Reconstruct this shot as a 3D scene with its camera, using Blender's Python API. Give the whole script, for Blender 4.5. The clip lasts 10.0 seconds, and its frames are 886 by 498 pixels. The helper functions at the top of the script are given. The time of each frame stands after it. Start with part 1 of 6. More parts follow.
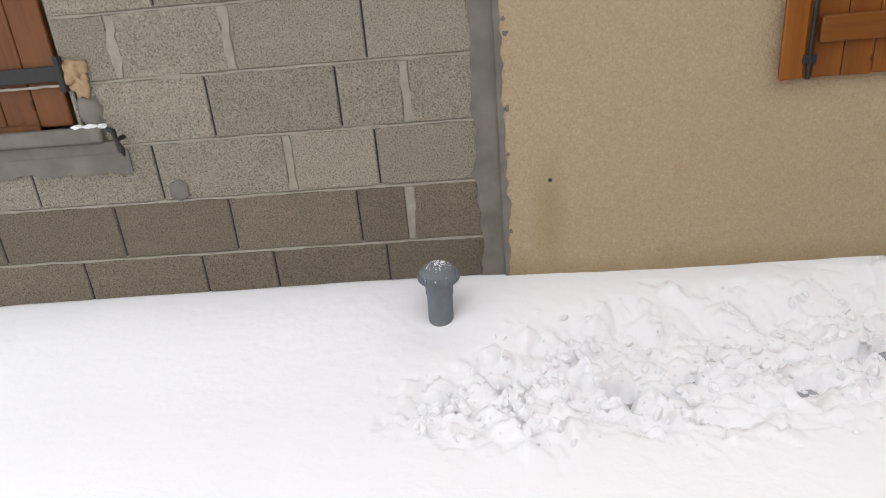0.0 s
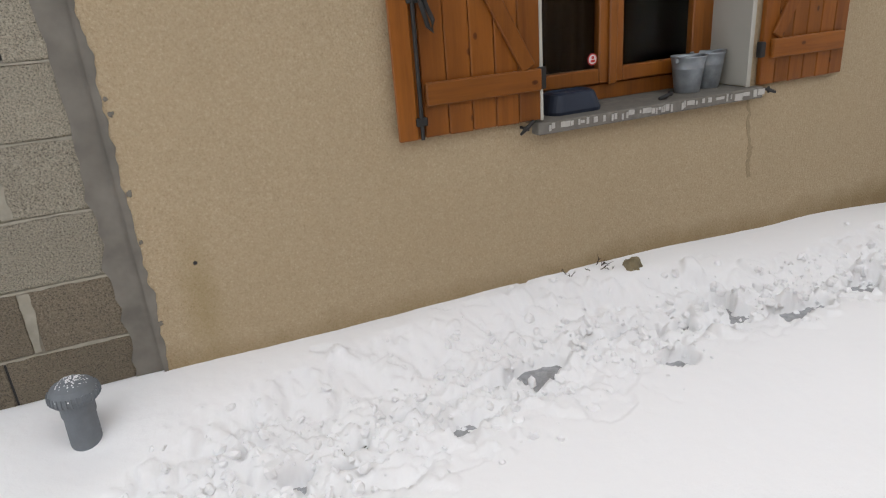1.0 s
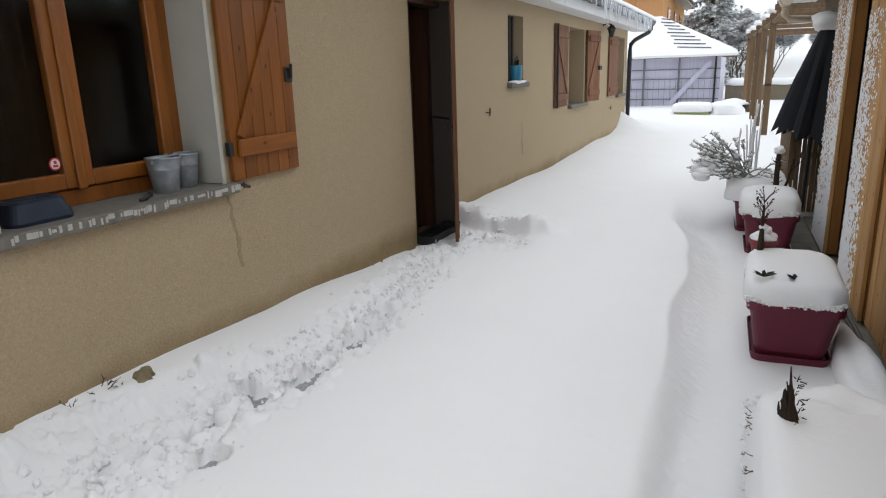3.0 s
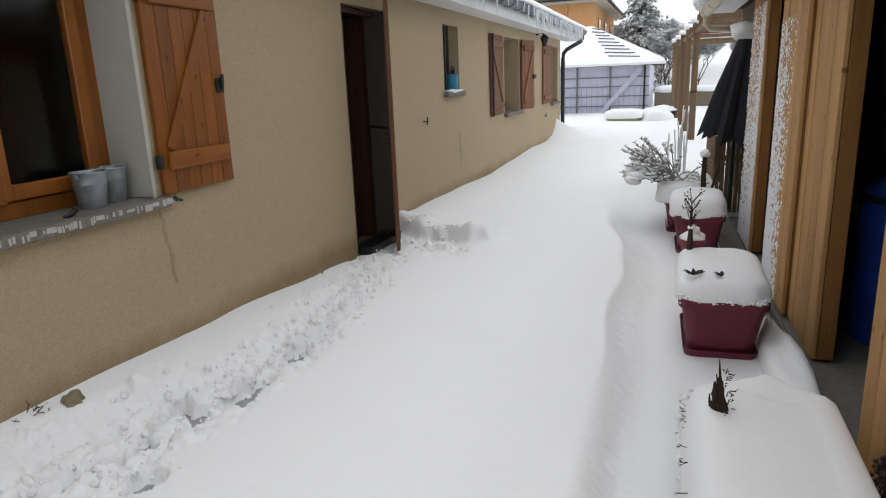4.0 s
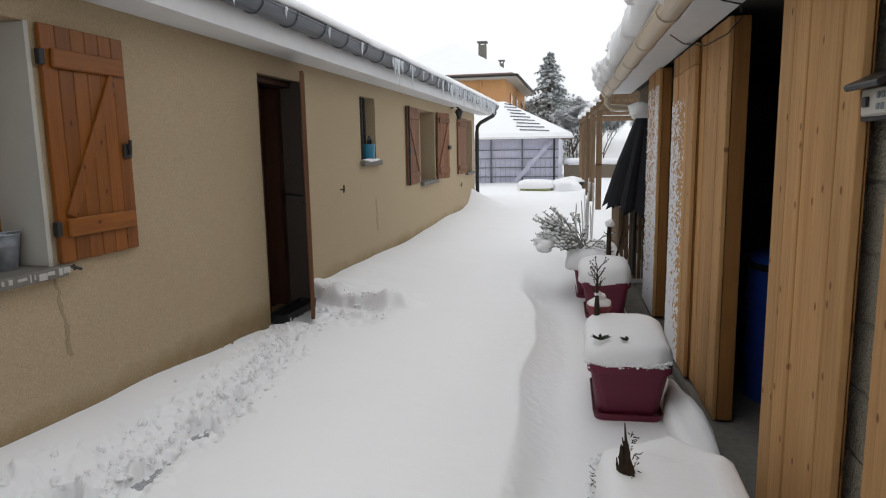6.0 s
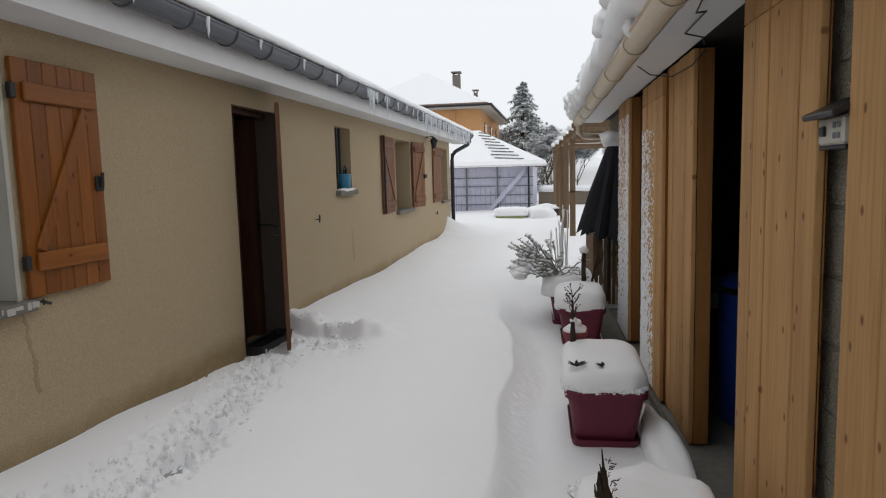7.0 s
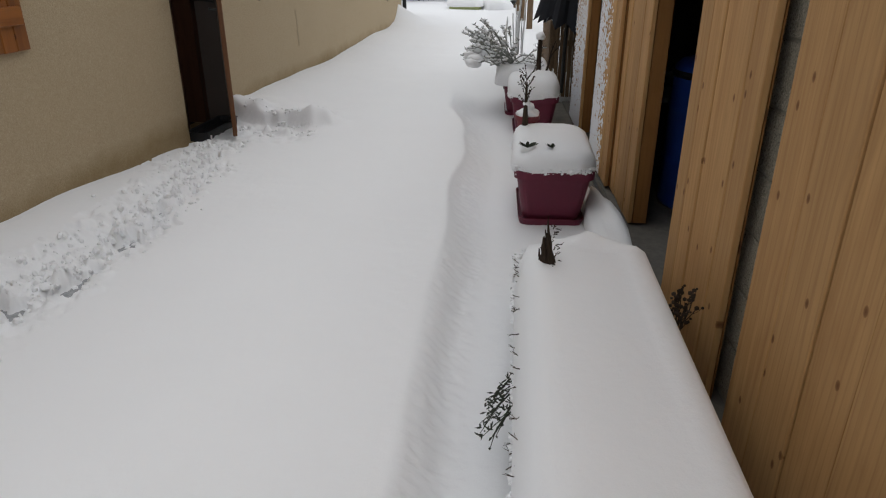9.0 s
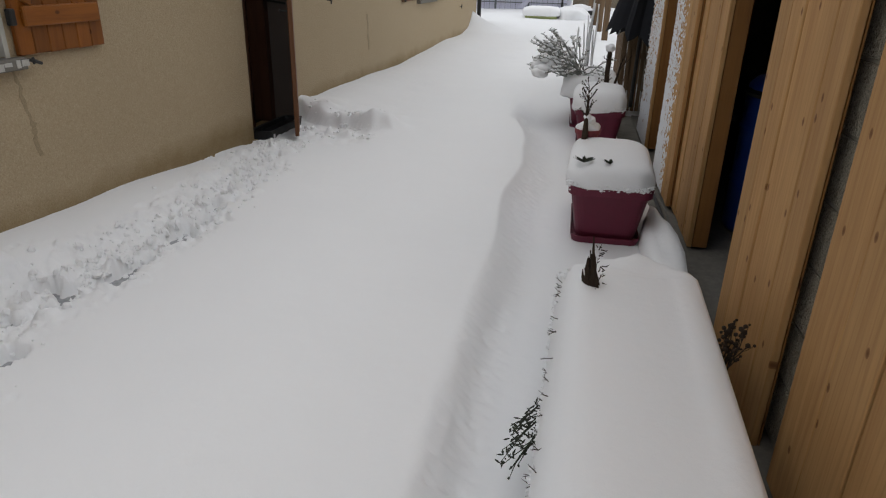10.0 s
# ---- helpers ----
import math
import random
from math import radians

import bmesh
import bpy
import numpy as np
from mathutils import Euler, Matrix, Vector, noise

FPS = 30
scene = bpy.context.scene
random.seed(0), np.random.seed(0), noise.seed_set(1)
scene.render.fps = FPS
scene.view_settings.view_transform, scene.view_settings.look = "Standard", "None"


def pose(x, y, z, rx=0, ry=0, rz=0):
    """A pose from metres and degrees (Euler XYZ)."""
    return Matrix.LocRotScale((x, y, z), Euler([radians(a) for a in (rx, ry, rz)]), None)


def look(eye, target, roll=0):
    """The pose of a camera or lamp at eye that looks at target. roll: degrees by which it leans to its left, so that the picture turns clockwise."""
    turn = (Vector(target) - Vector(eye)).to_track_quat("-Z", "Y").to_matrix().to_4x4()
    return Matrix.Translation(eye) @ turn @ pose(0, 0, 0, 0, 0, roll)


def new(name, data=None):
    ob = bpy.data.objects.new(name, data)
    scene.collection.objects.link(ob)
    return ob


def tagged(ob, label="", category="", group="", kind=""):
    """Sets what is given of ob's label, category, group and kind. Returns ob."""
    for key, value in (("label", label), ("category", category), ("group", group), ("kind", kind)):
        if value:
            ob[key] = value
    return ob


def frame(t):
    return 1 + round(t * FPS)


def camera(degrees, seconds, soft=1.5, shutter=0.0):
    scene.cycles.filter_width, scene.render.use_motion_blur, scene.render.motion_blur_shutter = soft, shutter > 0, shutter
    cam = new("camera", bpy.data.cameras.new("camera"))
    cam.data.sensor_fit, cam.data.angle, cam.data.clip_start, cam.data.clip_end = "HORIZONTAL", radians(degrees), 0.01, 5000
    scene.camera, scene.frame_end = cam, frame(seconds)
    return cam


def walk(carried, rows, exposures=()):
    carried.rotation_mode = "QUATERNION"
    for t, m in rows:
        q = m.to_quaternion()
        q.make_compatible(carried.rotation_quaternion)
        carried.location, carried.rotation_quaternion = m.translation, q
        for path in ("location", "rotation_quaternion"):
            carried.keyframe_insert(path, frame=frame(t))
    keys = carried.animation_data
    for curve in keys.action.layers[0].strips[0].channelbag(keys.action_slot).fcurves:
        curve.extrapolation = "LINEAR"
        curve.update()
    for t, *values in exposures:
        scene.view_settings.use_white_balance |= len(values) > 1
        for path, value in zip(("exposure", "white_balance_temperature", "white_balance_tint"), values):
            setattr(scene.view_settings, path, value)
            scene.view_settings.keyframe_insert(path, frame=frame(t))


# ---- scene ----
cam = camera(68.0, 10.0, 1.15)

PATH = [
    (0, (-0.091, -0.023, 1.384), (-0.212, 1.82, 0.615), -5.1),
    (0.3, (-0.041, 0.014, 1.393), (0.091, 1.854, 0.621), -5.04),
    (0.5, (0.008, 0.043, 1.391), (0.296, 1.872, 0.635), -5.1),
    (0.7, (0.09, 0.048, 1.428), (0.54, 1.851, 0.686), -4.54),
    (1, (0.187, 0.043, 1.463), (0.887, 1.769, 0.737), -4.5),
    (1.2, (0.229, 0.039, 1.442), (1.1, 1.699, 0.746), -3.8),
    (1.5, (0.247, 0.042, 1.409), (1.427, 1.517, 0.752), -3.5),
    (1.7, (0.256, 0.03, 1.451), (1.575, 1.387, 0.802), -2.82),
    (2, (0.252, 0, 1.5), (1.74, 1.178, 0.87), -1.6),
    (2.5, (0.223, 0.026, 1.444), (1.87, 1.014, 0.886), -1.1),
    (3, (0.217, 0.02, 1.44), (1.973, 0.827, 0.926), -1.8),
    (4.5, (0.21, -0.006, 1.435), (2.055, 0.607, 0.965), -2),
    (5, (0.191, -0.011, 1.442), (2.067, 0.542, 1.026), -1.7),
    (5.5, (0.205, -0.019, 1.445), (2.111, 0.463, 1.08), -1.1),
    (7, (0.186, -0.036, 1.456), (2.143, 0.312, 1.236), -1.5),
    (7.5, (0.191, -0.03, 1.454), (2.143, 0.324, 1.208), -1),
    (8, (0.187, -0.022, 1.429), (2.128, 0.336, 1.107), -0.4),
    (8.5, (0.191, -0.035, 1.387), (2.098, 0.248, 0.854), -0.7),
    (9, (0.183, -0.028, 1.334), (2.008, 0.16, 0.538), 0.1),
    (9.5, (0.196, -0.045, 1.335), (1.999, 0.116, 0.484), 0.9),
    (10, (0.267, -0.103, 1.329), (2.07, 0.276, 0.549), 1.4),
]
walk(cam, [(t, look(eye, target, roll)) for t, eye, target, roll in PATH],
     exposures=((0.0, 0.06, 6560, 12), (0.5, -0.06, 6540, 12), (1.0, -0.08, 6520, 11), (1.5, -0.10, 6470, 10), (2.0, -0.14, 6400, 9.5), (2.5, -0.24, 6350, 8.5), (4.5, -0.36, 6420, 9), (5.5, -0.40, 6460, 9.5), (7.0, -0.71, 6500, 9.5), (8.0, -0.71, 6500, 9.5), (8.5, -0.43, 6480, 9.5), (9.2, -0.74, 6480, 9.5), (10.0, -0.74, 6480, 9.5)))

# ---------------------------------------------------------------- light
world = bpy.data.worlds.new("overcast")
scene.world = world
world.use_nodes = True
wn, wl = world.node_tree.nodes, world.node_tree.links
wn.clear()
w_out = wn.new("ShaderNodeOutputWorld")
w_bg = wn.new("ShaderNodeBackground")
w_sky = wn.new("ShaderNodeTexSky")
w_sky.sky_type = "NISHITA"
w_sky.sun_disc = False
w_sky.sun_elevation = radians(80)
w_sky.sun_rotation = radians(200)
w_sky.dust_density = 6.0
w_hsv = wn.new("ShaderNodeHueSaturation")
w_hsv.inputs["Saturation"].default_value = 0.12
w_hsv.inputs["Value"].default_value = 1.0
w_mix = wn.new("ShaderNodeMix")
w_mix.data_type = "RGBA"
w_mix.inputs["Factor"].default_value = 0.8
w_mix.inputs["B"].default_value = (14.2, 14.6, 15.2, 1)
wl.new(w_sky.outputs["Color"], w_hsv.inputs["Color"])
wl.new(w_hsv.outputs["Color"], w_mix.inputs["A"])
wl.new(w_mix.outputs["Result"], w_bg.inputs["Color"])
w_bg.inputs["Strength"].default_value = 0.122
wl.new(w_bg.outputs["Background"], w_out.inputs["Surface"])

sun = new("sun", bpy.data.lights.new("sun", "SUN"))
sun.data.energy = 0.5
sun.data.angle = radians(60)
sun.data.color = (1.0, 0.97, 0.93)
sun.matrix_world = look((0, 0, 20), (-3.0, 0.5, 0))


# ---------------------------------------------------------------- materials
def mat(name, rough=0.7, metal=0.0):
    m = bpy.data.materials.new(name)
    m.use_nodes = True
    b = m.node_tree.nodes["Principled BSDF"]
    b.inputs["Roughness"].default_value = rough
    b.inputs["Metallic"].default_value = metal
    b.inputs["Specular IOR Level"].default_value = 0.3 if rough > 0.4 and not metal else 0.5
    return m, m.node_tree.nodes, m.node_tree.links, b


def noise_node(n, l, vec, scale, detail=4.0, rough=0.55):
    t = n.new("ShaderNodeTexNoise")
    t.inputs["Scale"].default_value = scale
    t.inputs["Detail"].default_value = detail
    t.inputs["Roughness"].default_value = rough
    l.new(vec, t.inputs["Vector"])
    return t.outputs["Fac"]


def ramp(n, l, fac, stops):
    r = n.new("ShaderNodeValToRGB")
    el = r.color_ramp.elements
    while len(el) < len(stops):
        el.new(0.5)
    for e, (p, c) in zip(el, stops):
        e.position, e.color = p, (*c, 1)
    l.new(fac, r.inputs["Fac"])
    return r.outputs["Color"]


def mixc(n, l, fac, a, b, mode="MIX"):
    m = n.new("ShaderNodeMix")
    m.data_type, m.blend_type = "RGBA", mode
    for sock, v in (("Factor", fac), ("A", a), ("B", b)):
        if isinstance(v, (int, float)):
            m.inputs[sock].default_value = v
        elif isinstance(v, tuple):
            m.inputs[sock].default_value = (*v, 1)
        else:
            l.new(v, m.inputs[sock])
    return m.outputs["Result"]


def math_node(n, l, op, a, b=0.0, clamp=False):
    m = n.new("ShaderNodeMath")
    m.operation, m.use_clamp = op, clamp
    for i, v in enumerate((a, b)):
        if isinstance(v, (int, float)):
            m.inputs[i].default_value = v
        else:
            l.new(v, m.inputs[i])
    return m.outputs["Value"]


def place(n, l, scale=(1, 1, 1), shift=None):
    g = n.new("ShaderNodeNewGeometry")
    mp = n.new("ShaderNodeMapping")
    mp.inputs["Scale"].default_value = scale
    l.new(g.outputs["Position"], mp.inputs["Vector"])
    if shift is not None:
        l.new(shift, mp.inputs["Location"])
    return mp.outputs["Vector"]


def bump(n, l, b, height, strength, dist):
    k = n.new("ShaderNodeBump")
    k.inputs["Strength"].default_value = strength
    k.inputs["Distance"].default_value = dist
    l.new(height, k.inputs["Height"])
    l.new(k.outputs["Normal"], b.inputs["Normal"])


def plain(name, col, rough=0.6, metal=0.0, var=0.25, scale=30.0, bs=0.15, bd=0.002):
    """A painted, plastic or metal surface with faint blotches and fine relief."""
    m, n, l, b = mat(name, rough, metal)
    v = place(n, l)
    f1 = noise_node(n, l, v, scale)
    f2 = noise_node(n, l, v, scale * 0.13)
    lo = tuple(c * (1 - var) for c in col)
    hi = tuple(min(1, c * (1 + var)) for c in col)
    c = mixc(n, l, f2, ramp(n, l, f1, [(0.3, lo), (0.7, hi)]), col)
    l.new(c, b.inputs["Base Color"])
    r = math_node(n, l, "MULTIPLY_ADD", f1, 0.3)
    n[-1].inputs[2].default_value = rough - 0.15
    l.new(r, b.inputs["Roughness"])
    bump(n, l, b, f1, bs, bd)
    return m


def make_snow(name, col=(0.83, 0.835, 0.845), grain=0.35):
    m, n, l, b = mat(name, 0.75)
    v = place(n, l)
    f1 = noise_node(n, l, v, 220, 3)
    f2 = noise_node(n, l, v, 30, 4)
    f3 = noise_node(n, l, v, 2.2, 3)
    c = mixc(n, l, f3, tuple(x * 0.965 for x in col), col)
    l.new(c, b.inputs["Base Color"])
    b.inputs["Subsurface Weight"].default_value = 0.0
    h = math_node(n, l, "ADD", math_node(n, l, "MULTIPLY", f1, 0.35), f2)
    bump(n, l, b, h, grain, 0.006)
    return m


SNOW = make_snow("snow")
SNOW_CRUST = make_snow("snow_crust", (0.80, 0.81, 0.83), 0.8)


def make_render():
    m, n, l, b = mat("lime_render", 0.92)
    v = place(n, l)
    grit = noise_node(n, l, v, 120, 3, 0.75)
    vor = n.new("ShaderNodeTexVoronoi")
    vor.inputs["Scale"].default_value = 105
    l.new(v, vor.inputs["Vector"])
    blot = noise_node(n, l, v, 1.1, 5)
    fine = noise_node(n, l, v, 9, 5)
    base = ramp(n, l, grit, [(0.30, (0.305, 0.228, 0.137)), (0.42, (0.385, 0.30, 0.19)), (0.60, (0.44, 0.352, 0.232)), (0.74, (0.56, 0.468, 0.333))])
    c = mixc(n, l, math_node(n, l, "MULTIPLY", blot, 0.55), base, (0.355, 0.27, 0.164))
    # splash stains low on the wall, with a ragged upper limit
    sep = n.new("ShaderNodeSeparateXYZ")
    l.new(v, sep.inputs["Vector"])
    wob = noise_node(n, l, place(n, l, (1.0, 1.0, 0.8)), 2.6, 6, 0.6)
    lim = math_node(n, l, "MULTIPLY_ADD", wob, 0.22)
    n[-1].inputs[2].default_value = 0.175
    st = math_node(n, l, "MULTIPLY", math_node(n, l, "SUBTRACT", lim, sep.outputs["Z"]), 7.0, True)
    st = math_node(n, l, "MULTIPLY", st, math_node(n, l, "MULTIPLY_ADD", fine, 0.8), True)
    c = mixc(n, l, math_node(n, l, "MULTIPLY", st, 0.72), c, (0.20, 0.135, 0.055))
    # yellowish streak below the rusty nail
    dx = math_node(n, l, "ABSOLUTE", math_node(n, l, "SUBTRACT", sep.outputs["X"], 0.19))
    dx = math_node(n, l, "ADD", dx, math_node(n, l, "MULTIPLY", math_node(n, l, "SUBTRACT", fine, 0.5), 0.12))
    col = math_node(n, l, "SUBTRACT", 1.0, math_node(n, l, "MULTIPLY", dx, 11.0), True)
    lowz = math_node(n, l, "SUBTRACT", 1.0, math_node(n, l, "MULTIPLY", math_node(n, l, "ABSOLUTE", math_node(n, l, "SUBTRACT", sep.outputs["Z"], 0.45)), 2.6), True)
    c = mixc(n, l, math_node(n, l, "MULTIPLY", math_node(n, l, "MULTIPLY", col, lowz), 0.55), c, (0.27, 0.20, 0.09))
    l.new(c, b.inputs["Base Color"])
    h = math_node(n, l, "ADD", math_node(n, l, "MULTIPLY", vor.outputs["Distance"], -1.2), grit)
    bump(n, l, b, h, 0.45, 0.006)
    return m


RENDER = make_render()


def make_block(name, tint, low):
    m, n, l, b = mat(name, 0.95)
    v = place(n, l)
    info = n.new("ShaderNodeObjectInfo")
    grit = noise_node(n, l, v, 170, 3, 0.75)
    pits = n.new("ShaderNodeTexVoronoi")
    pits.inputs["Scale"].default_value = 95
    l.new(v, pits.inputs["Vector"])
    big = noise_node(n, l, v, 4, 5)
    c = ramp(n, l, grit, [(0.34, tuple(x * low * 0.5 for x in tint)), (0.43, tuple(x * 0.85 for x in tint)), (0.54, tuple(x * 1.1 for x in tint)), (0.70, tuple(x * 1.6 for x in tint))])
    c = mixc(n, l, math_node(n, l, "MULTIPLY", big, 0.45), c, tuple(x * 0.8 for x in tint))
    pit = math_node(n, l, "LESS_THAN", pits.outputs["Distance"], 0.20)
    c = mixc(n, l, math_node(n, l, "MULTIPLY", pit, 0.6), c, tuple(x * 0.25 for x in tint))
    # pale scuffs dragged along the courses
    scuff = ramp(n, l, noise_node(n, l, place(n, l, (0.55, 1, 2.2)), 7, 7, 0.75), [(0.56, (0, 0, 0)), (0.74, (1, 1, 1))])
    c = mixc(n, l, math_node(n, l, "MULTIPLY", scuff, 0.45), c, tuple(min(0.6, x * 1.55) for x in tint))
    var = n.new("ShaderNodeHueSaturation")
    l.new(c, var.inputs["Color"])
    val = math_node(n, l, "MULTIPLY_ADD", info.outputs["Random"], 0.22)
    n[-1].inputs[2].default_value = 0.88
    l.new(val, var.inputs["Value"])
    l.new(var.outputs["Color"], b.inputs["Base Color"])
    h = math_node(n, l, "ADD", grit, math_node(n, l, "MULTIPLY", pits.outputs["Distance"], 0.7))
    bump(n, l, b, h, 1.0, 0.009)
    return m


BLOCK = make_block("hollow_block", (0.335, 0.302, 0.236), 0.32)
BLOCK_DAMP = make_block("damp_block", (0.205, 0.171, 0.124), 0.7)
MORTAR = plain("joint_mortar", (0.295, 0.272, 0.22), 0.92, 0, 0.3, 22, 0.6, 0.005)
MORTAR_DARK = plain("smooth_mortar", (0.165, 0.152, 0.130), 0.9, 0, 0.4, 9, 0.5, 0.006)
CONCRETE = plain("sill_concrete", (0.16, 0.148, 0.128), 0.8, 0, 0.35, 30, 0.4, 0.003)
WET = plain("wet_paving", (0.30, 0.305, 0.315), 0.45, 0, 0.45, 45, 0.8, 0.006)


def make_wood(name, light, dark, knots, rough, grain_scale=1.0, axis="Z", knot_size=0.10, tone=0.40):
    """Planks: stretched grain, dark knots, each plank of its own tone."""
    m, n, l, b = mat(name, rough)
    info = n.new("ShaderNodeObjectInfo")
    comb = n.new("ShaderNodeCombineXYZ")
    off = math_node(n, l, "MULTIPLY", info.outputs["Random"], 37.0)
    for s in ("X", "Y", "Z"):
        l.new(off, comb.inputs[s])
    k = {"X": (0.06, 1, 1), "Y": (1, 0.06, 1), "Z": (1, 1, 0.06)}[axis]
    v = place(n, l, k, comb.outputs["Vector"])
    warp = noise_node(n, l, v, 5.0 * grain_scale, 3)
    g = noise_node(n, l, v, 70 * grain_scale, 6, 0.7)
    band = noise_node(n, l, v, 16 * grain_scale, 4)
    f = math_node(n, l, "MULTIPLY_ADD", g, 0.45)
    n[-1].inputs[2].default_value = 0.0
    f = math_node(n, l, "ADD", f, math_node(n, l, "MULTIPLY", band, 0.55))
    c = ramp(n, l, f, [(0.34, dark), (0.52, light), (0.70, tuple(min(1, x * 1.22) for x in light))])
    c = mixc(n, l, math_node(n, l, "MULTIPLY", warp, 0.35), c, dark)
    if grain_scale < 1:
        wave = n.new("ShaderNodeTexWave")
        wave.wave_type = "BANDS"
        wave.bands_direction = axis == "X" and "Z" or "X"
        wave.inputs["Scale"].default_value = 11
        wave.inputs["Distortion"].default_value = 9
        wave.inputs["Detail"].default_value = 3
        wave.inputs["Detail Scale"].default_value = 1.4
        l.new(v, wave.inputs["Vector"])
        lines = ramp(n, l, wave.outputs["Fac"], [(0.0, (1, 1, 1)), (0.22, (0, 0, 0))])
        c = mixc(n, l, math_node(n, l, "MULTIPLY", lines, 0.28), c, tuple(x * 0.75 for x in dark))
    k2 = {"X": (0.62, 1, 1), "Y": (1, 0.62, 1), "Z": (1, 1, 0.62)}[axis]
    sep = n.new("ShaderNodeSeparateXYZ")
    l.new(place(n, l, k2, comb.outputs["Vector"]), sep.inputs["Vector"])
    flat = n.new("ShaderNodeCombineXYZ")
    l.new(sep.outputs["X"], flat.inputs["X"])
    l.new(sep.outputs["Z"], flat.inputs["Y"])
    blot = ramp(n, l, noise_node(n, l, place(n, l, (1, 1, 0.35), comb.outputs["Vector"]), 4.0, 5, 0.6), [(0.45, (0, 0, 0)), (0.75, (1, 1, 1))])
    c = mixc(n, l, math_node(n, l, "MULTIPLY", blot, 0.30), c, tuple(x * 0.8 for x in dark))
    vo = n.new("ShaderNodeTexVoronoi")
    vo.voronoi_dimensions = "2D"
    vo.inputs["Scale"].default_value = knots
    l.new(flat.outputs["Vector"], vo.inputs["Vector"])
    kn = math_node(n, l, "SUBTRACT", 1.0, math_node(n, l, "MULTIPLY", vo.outputs["Distance"], 1.0 / knot_size), True)
    kn = math_node(n, l, "POWER", kn, 0.28, True)
    few = n.new("ShaderNodeSeparateXYZ")
    l.new(vo.outputs["Color"], few.inputs["Vector"])
    kn = math_node(n, l, "MULTIPLY", kn, math_node(n, l, "GREATER_THAN", few.outputs["X"], 0.4))
    halo = math_node(n, l, "SUBTRACT", 1.0, math_node(n, l, "MULTIPLY", vo.outputs["Distance"], 0.33 / knot_size), True)
    c = mixc(n, l, math_node(n, l, "MULTIPLY", halo, 0.28), c, dark)
    c = mixc(n, l, math_node(n, l, "MULTIPLY", kn, 0.92), c, (dark[0] * 0.34, dark[1] * 0.24, dark[2] * 0.18))
    var = n.new("ShaderNodeHueSaturation")
    l.new(c, var.inputs["Color"])
    val = math_node(n, l, "MULTIPLY_ADD", info.outputs["Random"], tone)
    n[-1].inputs[2].default_value = 1.0 - tone / 2
    l.new(val, var.inputs["Value"])
    l.new(var.outputs["Color"], b.inputs["Base Color"])
    bump(n, l, b, f, 0.25, 0.002)
    return m


SHUTTER = make_wood("varnished_shutter", (0.215, 0.072, 0.010), (0.145, 0.043, 0.006), 6.0, 0.42, 1.0, "Z", 0.055)
SHUTTER_X = make_wood("varnished_batten", (0.225, 0.076, 0.011), (0.155, 0.047, 0.007), 5.0, 0.42, 1.0, "X", 0.05)
SHUTTER_OLD = make_wood("faded_shutter", (0.20, 0.092, 0.048), (0.125, 0.052, 0.026), 5.0, 0.7, 1.0, "Z", 0.06)
# the closed shutter's wood, darkened in colour for the shade of its recess
SHUTTER_SHUT = make_wood("shaded_shutter", (0.15, 0.055, 0.014), (0.085, 0.028, 0.007), 4.0, 0.55, 1.0, "Z", 0.055)
FRAME_WOOD = make_wood("window_frame_wood", (0.28, 0.094, 0.012), (0.18, 0.053, 0.008), 2.0, 0.4)
PINE = make_wood("shed_pine", (0.47, 0.272, 0.112), (0.34, 0.174, 0.064), 7.0, 0.75, 0.6, "Z", 0.062, 0.20)
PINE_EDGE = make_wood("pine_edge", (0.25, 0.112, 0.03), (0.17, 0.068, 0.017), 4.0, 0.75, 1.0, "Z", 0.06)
GREY_WOOD = make_wood("weathered_post", (0.165, 0.108, 0.062), (0.085, 0.055, 0.032), 4.0, 0.85, 1.0, "Z", 0.06)
DOOR_DARK = make_wood("dark_door", (0.085, 0.036, 0.021), (0.045, 0.018, 0.011), 2.0, 0.45)
DOOR_EDGE = make_wood("door_edge", (0.16, 0.066, 0.025), (0.09, 0.034, 0.012), 3.0, 0.5)
WHITE = plain("white_paint", (0.43, 0.415, 0.365), 0.7, 0, 0.06, 8, 0.2, 0.001)
SOFFIT = plain("soffit_board", (0.70, 0.70, 0.70), 0.6, 0, 0.06, 6, 0.1, 0.001)
ZINC = plain("zinc_gutter", (0.11, 0.118, 0.135), 0.45, 0.35, 0.2, 12, 0.15, 0.001)
GALV = plain("galvanised_steel", (0.29, 0.32, 0.345), 0.42, 0.6, 0.35, 25, 0.2, 0.001)
BEIGE_PVC = plain("beige_pvc", (0.56, 0.47, 0.35), 0.45, 0, 0.08, 10, 0.1, 0.001)
IRON = plain("black_iron", (0.022, 0.021, 0.020), 0.5, 0.3, 0.3, 50, 0.3, 0.001)
BLACK_PLASTIC = plain("black_plastic", (0.018, 0.018, 0.019), 0.45, 0, 0.3, 20, 0.2, 0.001)
GREY_PVC = plain("grey_pvc", (0.15, 0.165, 0.18), 0.6, 0, 0.18, 30, 0.2, 0.001)
BURGUNDY = plain("burgundy_plastic", (0.125, 0.018, 0.038), 0.5, 0, 0.18, 18, 0.15, 0.001)
TERRA = plain("red_pot", (0.20, 0.040, 0.048), 0.6, 0, 0.2, 25, 0.2, 0.001)
NAVY = plain("navy_plastic", (0.020, 0.027, 0.045), 0.45, 0, 0.2, 20, 0.1, 0.001)
BLUE_DRUM = plain("blue_drum", (0.020, 0.070, 0.33), 0.4, 0, 0.15, 12, 0.1, 0.001)
